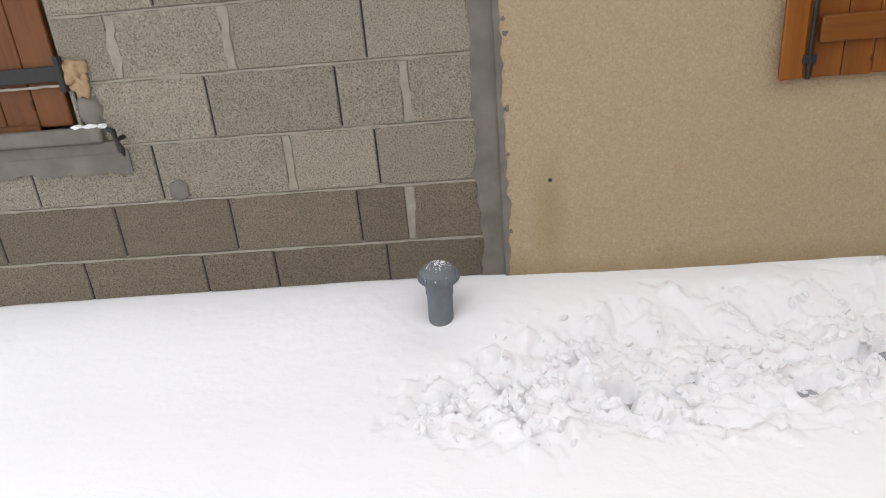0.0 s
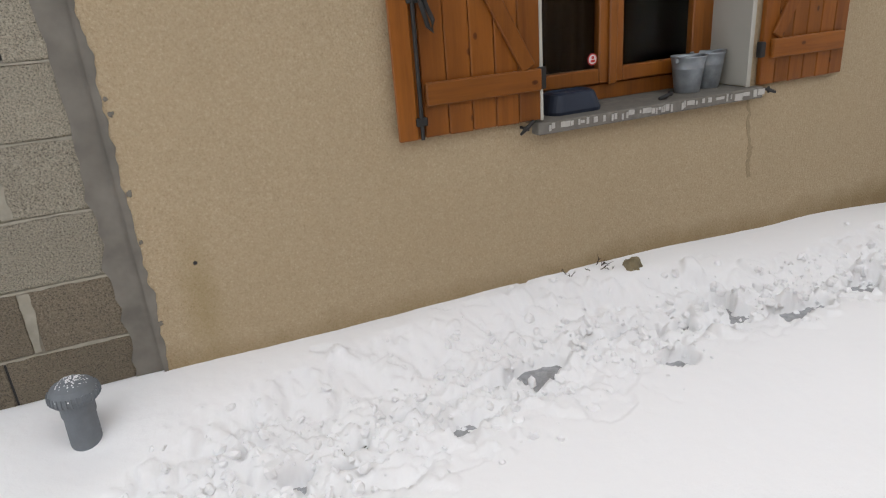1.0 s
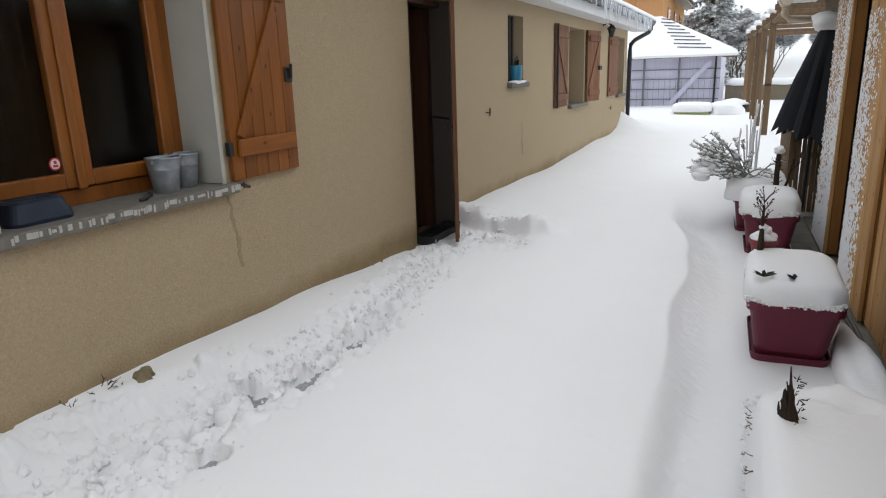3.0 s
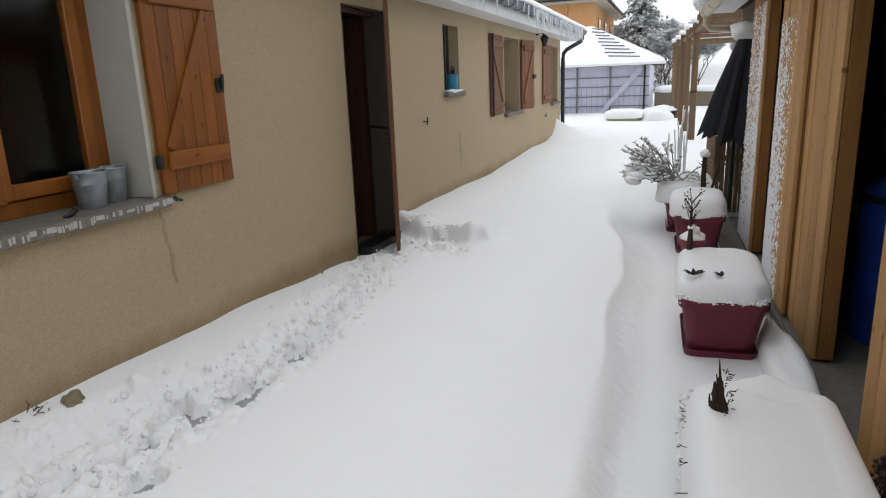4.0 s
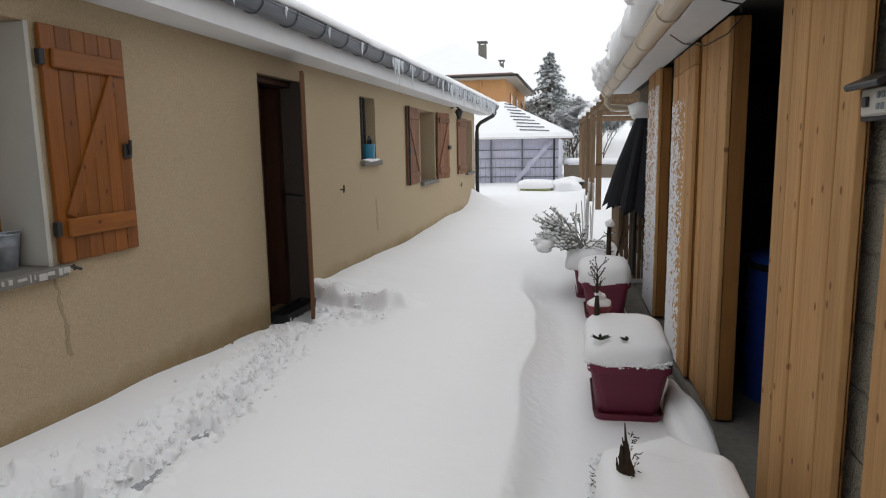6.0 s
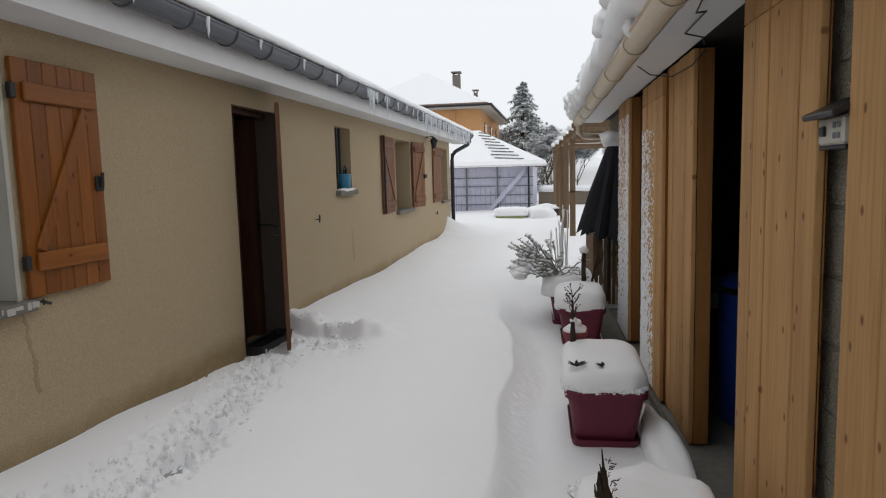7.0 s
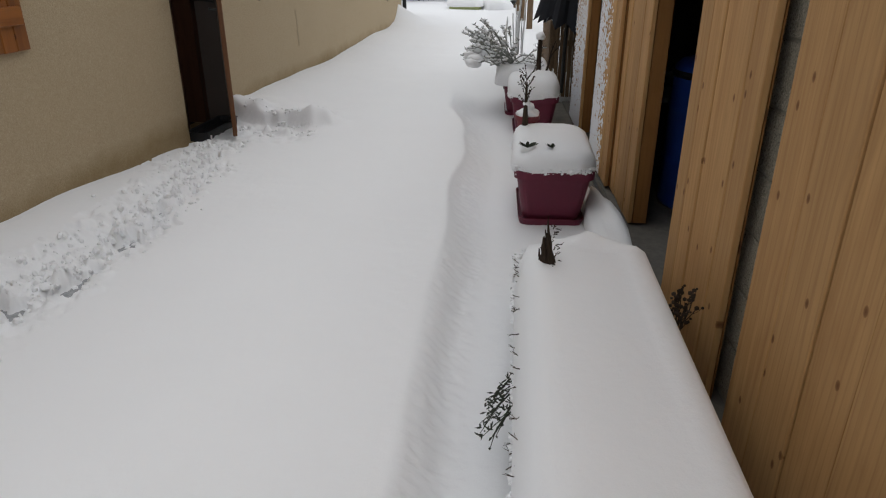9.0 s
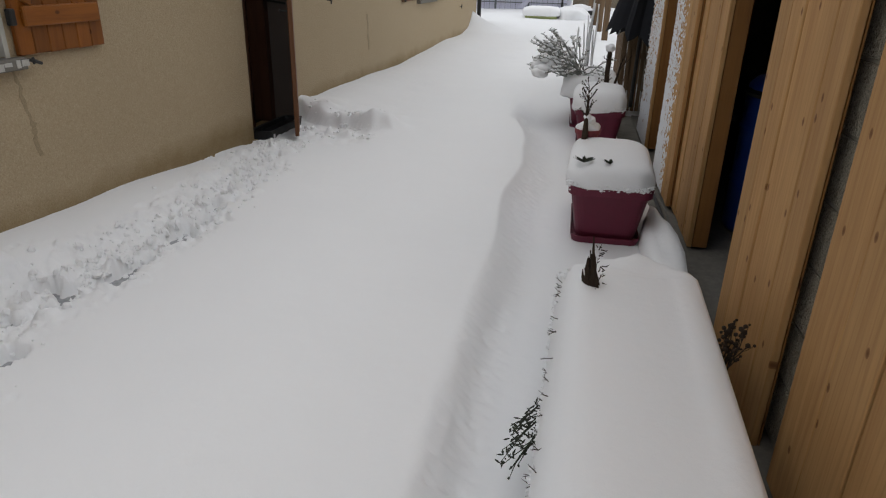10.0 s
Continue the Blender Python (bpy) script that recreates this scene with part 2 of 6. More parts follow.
CYAN = plain("cyan_plastic", (0.02, 0.17, 0.27), 0.4, 0, 0.1, 12, 0.1, 0.001)
SOIL = plain("dark_soil", (0.028, 0.022, 0.016), 0.95, 0, 0.5, 60, 0.8, 0.01)
DEAD = plain("dead_stem", (0.034, 0.022, 0.014), 0.9, 0, 0.4, 60, 0.5, 0.003)
GREEN = plain("evergreen_leaf", (0.028, 0.034, 0.022), 0.8, 0, 0.4, 30, 0.3, 0.002)
LAV = plain("lavender_leaf", (0.27, 0.28, 0.26), 0.85, 0, 0.3, 30, 0.3, 0.002)
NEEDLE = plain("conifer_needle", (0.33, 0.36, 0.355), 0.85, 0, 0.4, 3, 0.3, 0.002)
BARK = plain("bark", (0.075, 0.058, 0.045), 0.95, 0, 0.4, 20, 0.8, 0.01)
FABRIC = plain("black_canvas", (0.014, 0.015, 0.019), 0.8, 0, 0.3, 90, 0.3, 0.001)
OCHRE = plain("ochre_render", (0.50, 0.27, 0.12), 0.92, 0, 0.1, 6, 0.5, 0.005)
TILE = plain("roof_tile", (0.17, 0.095, 0.07), 0.85, 0, 0.3, 5, 0.5, 0.01)
STONE = plain("field_stone", (0.20, 0.165, 0.10), 0.9, 0, 0.4, 30, 0.7, 0.006)
STICK_W = plain("sticker_white", (0.75, 0.72, 0.72), 0.5)
STICK_R = plain("sticker_red", (0.55, 0.06, 0.06), 0.5)
# near-black base colour puts the shade of the unlit rooms into their surfaces
DARK_ROOM = plain("unlit_room", (0.022, 0.019, 0.017), 0.9)
GREY_REVEAL = plain("grey_reveal", (0.095, 0.075, 0.064), 0.8, 0, 0.1, 6)
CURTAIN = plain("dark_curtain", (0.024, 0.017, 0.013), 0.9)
ICE_CRUST = plain("thawing_ice", (0.42, 0.405, 0.375), 0.5, 0, 0.25, 60, 0.5, 0.003)
FOAM = plain("expanding_foam", (0.36, 0.25, 0.145), 0.95, 0, 0.3, 40, 0.8, 0.01)


def make_glass():
    m, n, l, b = mat("window_glass", 0.04)
    b.inputs["Base Color"].default_value = (0.9, 0.95, 0.95, 1)
    b.inputs["Transmission Weight"].default_value = 1.0
    b.inputs["IOR"].default_value = 1.25
    return m


def make_poly():
    m, n, l, b = mat("polycarbonate_sheet", 0.35)
    v = place(n, l, (1, 12, 0.4))
    f = noise_node(n, l, v, 3)
    l.new(ramp(n, l, f, [(0.3, (0.54, 0.54, 0.68)), (0.7, (0.68, 0.68, 0.80))]), b.inputs["Base Color"])
    b.inputs["Transmission Weight"].default_value = 0.25
    return m


def make_ice():
    m, n, l, b = mat("ice", 0.12)
    b.inputs["Base Color"].default_value = (0.88, 0.92, 0.96, 1)
    b.inputs["Transmission Weight"].default_value = 0.3
    b.inputs["IOR"].default_value = 1.31
    return m


GLASS, POLY, ICE = make_glass(), make_poly(), make_ice()


# ---------------------------------------------------------------- builders
def box(bm, x0, x1, y0, y1, z0, z1, bev=0.0, seg=1):
    g = bmesh.ops.create_cube(bm, size=1.0, matrix=Matrix.Translation(((x0 + x1) / 2, (y0 + y1) / 2, (z0 + z1) / 2)) @ Matrix.Diagonal((x1 - x0, y1 - y0, z1 - z0, 1)))
    if bev:
        es = list({e for v in g["verts"] for e in v.link_edges})
        bmesh.ops.bevel(bm, geom=es, offset=bev, segments=seg, affect="EDGES", profile=0.5)
    return bm


def tube(bm, pts, radii, seg=8, cap=True):
    """A tapered round bar through the points."""
    pts = [Vector(p) for p in pts]
    rings = []
    for i, p in enumerate(pts):
        d = (pts[min(i + 1, len(pts) - 1)] - pts[max(i - 1, 0)]).normalized()
        a = d.cross(Vector((0.31, 0.2, 0.93)))
        if a.length < 1e-3:
            a = d.cross(Vector((1, 0, 0)))
        a.normalize()
        c = d.cross(a)
        r = radii[i] if isinstance(radii, (list, tuple)) else radii
        rings.append([bm.verts.new(p + r * (math.cos(2 * math.pi * k / seg) * a + math.sin(2 * math.pi * k / seg) * c)) for k in range(seg)])
    for r0, r1 in zip(rings, rings[1:]):
        for k in range(seg):
            bm.faces.new((r0[k], r0[(k + 1) % seg], r1[(k + 1) % seg], r1[k]))
    if cap:
        bm.faces.new(rings[0][::-1])
        bm.faces.new(rings[-1])
    return bm


def lathe(bm, prof, at, seg=28, squash=(1, 1)):
    """Turns a profile of (radius, height) about the upright through at."""
    rings = []
    for r, z in prof:
        rings.append([bm.verts.new((at[0] + squash[0] * r * math.cos(2 * math.pi * k / seg), at[1] + squash[1] * r * math.sin(2 * math.pi * k / seg), at[2] + z)) for k in range(seg)])
    for r0, r1 in zip(rings, rings[1:]):
        for k in range(seg):
            bm.faces.new((r0[k], r0[(k + 1) % seg], r1[(k + 1) % seg], r1[k]))
    bm.faces.new(rings[0][::-1])
    bm.faces.new(rings[-1])
    return bm


def loft(bm, loops):
    rings = [[bm.verts.new(p) for p in lo] for lo in loops]
    for r0, r1 in zip(rings, rings[1:]):
        for k in range(len(r0)):
            bm.faces.new((r0[k], r0[(k + 1) % len(r0)], r1[(k + 1) % len(r0)], r1[k]))
    bm.faces.new(rings[0][::-1])
    bm.faces.new(rings[-1])
    return bm


def rrect(cx, cy, z, lx, ly, r, n=5):
    """A rounded rectangle as a loop of points."""
    pts = []
    for qx, qy, a0 in ((1, 1, 0), (-1, 1, 90), (-1, -1, 180), (1, -1, 270)):
        for i in range(n + 1):
            a = radians(a0 + 90 * i / n)
            pts.append((cx + qx * (lx / 2 - r) + r * math.cos(a), cy + qy * (ly / 2 - r) + r * math.sin(a), z))
    return pts


def blob(bm, at, r, amp=0.25, seed=0.0, sub=2):
    g = bmesh.ops.create_icosphere(bm, subdivisions=sub, radius=1.0)
    for v in g["verts"]:
        k = 1 + amp * noise.noise(v.co * 1.7 + Vector((seed, seed * 1.7, 0)))
        v.co = Vector(at) + Vector((v.co.x * r[0], v.co.y * r[1], v.co.z * r[2])) * k
    return bm


def finish(name, bm, material, smooth=False, xf=None):
    if xf is not None:
        bm.transform(xf)
    bmesh.ops.recalc_face_normals(bm, faces=bm.faces)
    me = bpy.data.meshes.new(name)
    bm.to_mesh(me)
    bm.free()
    me.materials.append(material)
    if smooth:
        me.shade_smooth()
    return new(name, me)


def part(name, bm, material, parent, label="", smooth=False, xf=None):
    o = finish(name, bm, material, smooth, xf)
    o.parent = parent
    up = Matrix.Identity(4)
    if parent.type == "EMPTY":
        up = Matrix.Translation(parent.location)
    o.matrix_parent_inverse = up.inverted()
    return tagged(o, label)


def thing(name, at, label, category, group="", kind=""):
    e = new(name)
    e.empty_display_size = 0.1
    e.location = at
    return tagged(e, label, category, group, kind)


def solo(name, bm, material, label, category, group="", kind="", smooth=False, xf=None):
    return tagged(finish(name, bm, material, smooth, xf), label, category, group, kind)


BM = bmesh.new
rng = random.Random(7)

# ---------------------------------------------------------------- snow ground
WALL = 2.48


def lerp_list(x, pts):
    for (a, va), (b, vb) in zip(pts, pts[1:]):
        if x <= b:
            k = max(0.0, (x - a) / (b - a))
            k = k * k * (3 - 2 * k)
            return va + (vb - va) * k
    return pts[-1][1]


def sm(a, b, x):
    k = min(1.0, max(0.0, (x - a) / (b - a)))
    return k * k * (3 - 2 * k)


AT_WALL = [(-3, 0.19), (-0.3, 0.205), (1.0, 0.185), (2.2, 0.18), (3.3, 0.14), (4.5, 0.07), (5.0, 0.03), (5.75, 0.04), (5.95, 0.17), (6.6, 0.185), (7.7, 0.165), (9.2, 0.13), (10.6, 0.155), (12.4, 0.19), (13.8, 0.165), (14.4, 0.21), (15.1, 0.36), (16.2, 0.28), (18, 0.18)]
MIDDLE = [(-3, 0.10), (0, 0.09), (3, 0.09), (5, 0.10), (8, 0.09), (12, 0.10), (18, 0.12)]
TRACK_Y = [(-0.4, 1.74), (-0.1, 1.82), (0.5, 1.90), (1.2, 1.99), (1.7, 2.04), (2.3, 2.0), (3.0, 1.90), (3.9, 2.0), (4.5, 2.15), (5.1, 2.25)]
TRACK_W = [(-0.4, 0.12), (0.0, 0.27), (0.5, 0.34), (1.5, 0.32), (2.1, 0.29), (2.6, 0.22), (3.2, 0.18), (4.4, 0.20), (5.1, 0.22)]
LEDGE_Y = [(-3, 0.31), (1.5, 0.27), (2.0, 0.285), (3.35, 0.288), (4.1, 0.325), (4.7, 0.285), (5.3, 0.335), (6.7, 0.56), (8, 0.66)]
PRINTS = ((2.65, 1.82, 0.115, 0.054, 0.15),
          (2.5, 1.82, 0.138, 0.068, 0.2),
          (3.0, 1.86, 0.092, 0.047, 0.2),
          (3.23, 1.82, 0.069, 0.041, 0.3),
          (3.57, 1.86, 0.081, 0.038, 0.4),
          (2.31, 2.03, 0.081, 0.068, 0.2),
          (0.94, 1.81, 0.069, 0.041, 0.1),
          (1.32, 1.97, 0.161, 0.081, 0.25),
          (1.84, 1.76, 0.081, 0.068, 0.3),
          (2.56, 1.83, 0.115, 0.047, 0.2),
          (2.3, 1.91, 0.057, 0.041, 0.2))
PAVING_Z = 0.012


def ground_height(x, y):
    mid = lerp_list(x, MIDDLE)
    h = mid
    if -6 < x < 20 and -2 < y < 3.2:
        wall = lerp_list(x, AT_WALL)
        reach = 0.75 if x < 5.9 else 0.95 + 0.12 * max(0, x - 12)
        k = sm(WALL - reach, WALL, y)
        h = mid + (wall - mid) * k ** (1.2 if x < 12 else 1.5)
        # lower strip beyond the ledge, towards the planters
        ly = lerp_list(x, LEDGE_Y) + 0.02 * noise.noise(Vector((x * 1.4, 0, 3)))
        fade = 1 - sm(6.2, 8.0, x)
        d = max(0.0, ly - y)
        crisp = sm(2.4, 4.0, x)
        h -= (0.058 * (crisp * (1 - math.exp(-d / 0.06)) + (1 - crisp) * sm(0.0, 0.15, d)) + 0.046 * sm(0.03, 0.24, d)) * fade
        rough = sm(0.01, 0.06, d) * (1 - sm(0.13, 0.24, d)) * fade
        h += rough * (0.006 * noise.noise(Vector((x * 14, y * 14, 1))) + 0.006 * noise.noise(Vector((x * 40, y * 40, 6))) - 0.036 * max(0.0, 0.42 - noise.voronoi(Vector((x * 26, y * 26, 4)))[0][0]))
        # crest of the ledge
        h += (0.004 + 0.008 * crisp) * math.exp(-((y - ly - 0.02) / 0.06) ** 2) * fade
        # trodden track along the wall
        if -1.0 < x < 5.6 and y > 1.2:
            ty, tw = lerp_list(x, TRACK_Y), lerp_list(x, TRACK_W)
            ends = sm(-0.50, -0.15, x)
            wob = 0.10 * noise.noise(Vector((x * 3.1, y * 3.1, 8)))
            near = (1 - sm(tw * 0.35, tw * 1.30, abs(y - ty + wob))) * ends
            h += near * (0.072 - h) * 0.85
            # clods: broken cells of two sizes, each at its own height and tilt
            for size, lift, seed in ((7.0, 0.056, 0.3), (15.0, 0.034, 2.3), (34.0, 0.014, 5.1)):
                q = Vector((x + 0.03 * noise.noise(Vector((x * 9, y * 9, seed))), y + 0.03 * noise.noise(Vector((x * 9, y * 9, seed + 4))), 0)) * size
                dist, pts = noise.voronoi(Vector((q.x, q.y, seed)))
                cell = pts[0]
                u = (math.sin(cell.x * 91.7 + cell.y * 57.3) * 43758.5) % 1.0
                w_ = (math.sin(cell.x * 31.1 + cell.y * 77.9) * 9631.7) % 1.0
                cy_ = cell.y / size
                here = (1 - sm(tw * 0.35, tw * 1.45, abs(cy_ - ty + wob))) * ends
                if u < here * 1.1:
                    edge = sm(0.0, 0.28, dist[1] - dist[0])
                    h += lift * (w_ - 0.42 + 0.8 * (u - 0.5) * (q.x - cell.x)) * (0.25 + 0.75 * edge) - lift * 0.22 * (1 - edge)
            h += near * (0.016 * noise.noise(Vector((x * 5, y * 5, 5))) + 0.006 * noise.noise(Vector((x * 42, y * 42, 25))))
            seam = math.exp(-((y - ty + 0.06 + wob * 0.6) / (0.075 if x > 1.9 else 0.12)) ** 2)
            pit = sm(0.16, 0.42, noise.noise(Vector((x * 7 + 4, y * 12, 31))) + 0.4 * noise.noise(Vector((x * 24, y * 24, 3))) + (0.06 if x > 1.9 else -0.05)) * sm(0.25, 0.7, seam) * ends
            h -= 0.085 * pit
            for px, py, rx, ry, turn in PRINTS:
                dx, dy = x - px, y - py
                if abs(dx) < 0.3 and abs(dy) < 0.3:
                    c, s = math.cos(turn), math.sin(turn)
                    q = ((dx * c + dy * s) / rx) ** 2 + ((dy * c - dx * s) / ry) ** 2
                    q += 0.5 * noise.noise(Vector((x * 30, y * 30, 2)))
                    d = 1 - sm(0.6, 1.25, q)
                    h = h * (1 - d) + (PAVING_Z - 0.012) * d
        # swept quarter by the door, with its cut bank
        if 4.6 < x < 6.6 and y > 1.2:
            # the bank runs from the far jamb out to the alley
            t = (y - 1.50) / (2.48 - 1.50)
            edge_x = 5.50 + 0.40 * t + 0.05 * noise.noise(Vector((x * 4, y * 7, 3)))
            side = sm(edge_x - 0.010, edge_x + 0.028, x) if t > -0.12 else 0
            lump = 0.075 * math.exp(-((x - edge_x - 0.08) / 0.11) ** 2) * sm(0.0, 0.05, x - edge_x) * (0.45 + 0.9 * noise.noise(Vector((x * 5, y * 5.5, 6)))) * sm(-0.12, 0.05, t)
            sweep = (1 - side) * sm(1.45, 1.75, y) * sm(4.75, 5.15, x) * (1 - sm(6.0, 6.1, x))
            h = h * (1 - 0.75 * sweep) + 0.02 * 0.75 * sweep
            h += max(0, lump) + side * 0.050 * sm(-0.12, 0.1, t) * (1 - sm(5.85, 6.5, x)) * (0.75 + 0.6 * noise.noise(Vector((x * 6, y * 6, 9))))
            h += 0.10 * math.exp(-((x - 5.62) / 0.10) ** 2 - ((y - 1.64) / 0.08) ** 2) + 0.05 * math.exp(-((x - 5.62) / 0.08) ** 2 - ((y - 1.46) / 0.09) ** 2)
            h += 0.020 * sweep * noise.noise(Vector((x * 13, y * 13, 2)))
            # crumbled row before the cleared patch
            h += 0.055 * math.exp(-((x - edge_x + 0.26) / 0.05) ** 2) * max(0, 0.35 + 1.5 * noise.noise(Vector((x * 12, y * 12, 16)))) * sm(1.5, 1.62, y) * (1 - sm(2.15, 2.3, y))
        # drift thrown up at the far corner of the house
        h += 0.20 * math.exp(-abs(x - 15.0) / 0.25 - abs(2.46 - y) / 0.30)
        # hollow round the vent pipe
        h -= 0.045 * math.exp(-((x + 0.285) / 0.16) ** 2 - ((y - 2.22) / 0.15) ** 2)
        # no snow under the shed's eaves
        yard = -0.75 + 0.026 * (x - 2)
        wide = 0.13 * sm(4.4, 4.9, x)
        k = 1 - sm(yard + 0.03 + wide, yard + 0.15 + wide, y)
        if x < 7.8:
            h = h * (1 - k) + (-0.13) * k
        if y > WALL + 0.05 and x < 15.5:
            h = -0.15
        h += 0.012 * noise.noise(Vector((x * 0.9, y * 0.9, 0))) + 0.004 * noise.noise(Vector((x * 4, y * 4, 7))) + 0.0015 * noise.noise(Vector((x * 17, y * 17, 9)))
    else:
        h += 0.05 * noise.noise(Vector((x * 0.25, y * 0.25, 0))) if abs(x) < 200 else 0
        if x > 18:
            h += 0.15 * sm(18, 30, x)
        if y > WALL and x < 15.5 and y < 12:
            h = -0.15
    return h


def axis_steps(stops):
    out = []
    for a, b, s in stops:
        n = max(1, round((b - a) / s))
        out += [a + (b - a) * i / n for i in range(n)]
    return out + [stops[-1][1]]


XS = axis_steps([(-3000, -60, 700), (-60, -6, 9), (-6, -1, 0.06), (-1, 5.2, 0.012), (5.2, 6.4, 0.018), (6.4, 9, 0.05), (9, 17, 0.10), (17, 40, 0.8), (40, 3000, 500)])
YS = axis_steps([(-3000, -60, 700), (-60, -4, 8), (-4, -0.9, 0.3), (-0.9, 0.0, 0.035), (0.0, 0.5, 0.013), (0.5, 1.45, 0.045), (1.45, 2.46, 0.012), (2.46, 2.5, 0.02), (2.5, 4, 0.3), (4, 60, 6), (60, 3000, 500)])
verts = [(x, y, ground_height(x, y)) for x in XS for y in YS]
ny = len(YS)
quads = [(i * ny + j, (i + 1) * ny + j, (i + 1) * ny + j + 1, i * ny + j + 1) for i in range(len(XS) - 1) for j in range(ny - 1)]
me = bpy.data.meshes.new("ground")
me.from_pydata(verts, [], quads)
me.materials.append(SNOW)
me.shade_smooth()
tagged(new("ground", me), "deep fresh snow with a trodden track beside the wall", "snow", kind="structure")

solo("pavement", box(BM(), -1.0, 4.9, 1.3, 2.47, -0.12, PAVING_Z), WET, "wet grey paving bared by footprints", "pavement", kind="structure")

# ---------------------------------------------------------------- house wall
OPEN = [(1.60, 2.85, 0.92, 2.06), (5.05, 5.87, 0.03, 2.06), (7.46, 8.02, 1.32, 2.06), (10.28, 11.30, 0.93, 2.06), (14.30, 15.15, 0.93, 2.06)]
bm = BM()
xs = 0.0
for x0, x1, z0, z1 in OPEN:
    box(bm, xs, x0, WALL, WALL + 0.30, -0.2, 2.60)
    box(bm, x0, x1, WALL, WALL + 0.30, z1, 2.60)
    box(bm, x0, x1, WALL, WALL + 0.30, -0.2, z0)
    xs = x1
box(bm, xs, 15.5, WALL, WALL + 0.30, -0.2, 2.60)
bmesh.ops.remove_doubles(bm, verts=bm.verts, dist=0.0005)
wall_house = solo("wall_house", bm, RENDER, "beige rough-cast rendered house wall with damp stains at its foot", "wall", kind="structure")
solo("wall_gable", box(BM(), 15.2, 15.5, WALL + 0.30, 10, -0.2, 2.6), RENDER, "beige rendered end wall", "wall", kind="structure")
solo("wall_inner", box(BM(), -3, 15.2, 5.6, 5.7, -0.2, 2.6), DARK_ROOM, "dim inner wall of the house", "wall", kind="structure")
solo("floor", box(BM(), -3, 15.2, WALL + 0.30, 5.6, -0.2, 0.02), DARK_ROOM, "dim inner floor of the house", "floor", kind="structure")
# unseen, added only to stop daylight entering the rooms from the open end
solo("wall_light_stop", box(BM(), -3.2, -3.1, WALL + 0.30, 5.6, -0.2, 2.6), DARK_ROOM, "unseen end wall added to keep daylight out of the dark rooms", "wall", kind="structure")
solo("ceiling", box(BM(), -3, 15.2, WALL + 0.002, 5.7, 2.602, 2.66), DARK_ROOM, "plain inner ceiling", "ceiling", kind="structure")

# bare block wall
solo("wall_backing", box(box(box(BM(), -1.645, -0.005, 2.53, 2.78, -0.2, 2.60), -3.2, -1.645, 2.60, 2.78, 0.93, 2.60), -3.2, -1.645, 2.53, 2.78, -0.2, 0.93), MORTAR_DARK, "bare wall core behind the blocks", "wall", kind="structure")

# mortar strip at the corner, with ragged edges
def ragged_strip(x0, x1, z0, z1, y0, y1, jag, seed, n=60):
    bm = BM()
    fr, bk = [], []
    for side in (0, 1):
        for i in range(n + 1):
            z = z0 + (z1 - z0) * (i if side == 0 else n - i) / n
            base = x0 if side == 0 else x1
            j = jag[side] * (noise.noise(Vector((seed + side * 9, z * 7, 0))) + 0.7 * noise.noise(Vector((seed, z * 24, side))))
            fr.append(bm.verts.new((base + j, y0, z)))
            bk.append(bm.verts.new((base + j, y1, z)))
    m = len(fr)
    for i in range(n):
        a, b_, c, d = fr[i], fr[i + 1], fr[m - 2 - i], fr[m - 1 - i]
        bm.faces.new((a, b_, c, d))
    for i in range(m):
        bm.faces.new((fr[i], fr[(i + 1) % m], bk[(i + 1) % m], bk[i]))
    return bm


solo("corner_mortar", ragged_strip(-0.095, 0.004, -0.1, 2.4, 2.492, 2.55, (0.022, 0.001), 3), MORTAR_DARK, "dark smooth mortar strip where block wall meets render", "mortar", kind="structure")
solo("smeared_mortar", ragged_strip(-0.002, 0.022, -0.1, 2.4, 2.4775, 2.5, (0.0, 0.017), 5, 320), MORTAR_DARK, "ragged grey mortar smear along the render's edge", "mortar", kind="structure")


# ---------------------------------------------------------------- shutters
def shutter(at, w, h, boards, wood, wood_x, label, group, braces, hinge_right=False, lean=0.0, t=0.028, latch=True):
    """A ledged and braced shutter, its lower hinge corner at (0, 0, 0), leaf towards +x, outer face at -y."""
    e = thing("window_shutter", at, label, "shutter", group)
    xf = Matrix.Translation(at) @ pose(0, 0, 0, 0, 0, lean)
    bw = w / boards
    for i in range(boards):
        b = box(BM(), i * bw + 0.0015, (i + 1) * bw - 0.0015, -t, 0, 0.002 * (i % 2), h, 0.004)
        part("board", b, wood, e, xf=xf)
    for z in braces["ledges"]:
        part("ledge", box(BM(), braces["x0"], braces["x1"], -t - 0.024, -t, z - 0.045, z + 0.045, 0.006), wood_x, e, xf=xf)
    if "diag" in braces:
        (ax, az), (bx, bz) = braces["diag"]
        L = math.hypot(bx - ax, bz - az)
        b = box(BM(), 0, L, -t - 0.018, -t + 0.001, -0.033, 0.033, 0.004)
        b.transform(Matrix.Translation((ax, 0, az)) @ Matrix.Rotation(-math.atan2(bz - az, bx - ax), 4, "Y"))
        part("brace", b, wood, e, xf=xf)
    return e, xf


def strap(e, xf, x0, x1, z, t=0.028):
    b = box(BM(), x0, x1, -t - 0.032, -t - 0.025, z - 0.017, z + 0.017, 0.002)
    tube(b, [(x0 if abs(x0) < abs(x1) else x1, -t - 0.02, z - 0.04), (x0 if abs(x0) < abs(x1) else x1, -t - 0.02, z + 0.04)], 0.011, 8)
    part("strap_hinge", b, IRON, e, "black iron hinge", xf=xf)


SH_Z = 0.93
SH_H = 1.13
GRP = "shutters of the near window"
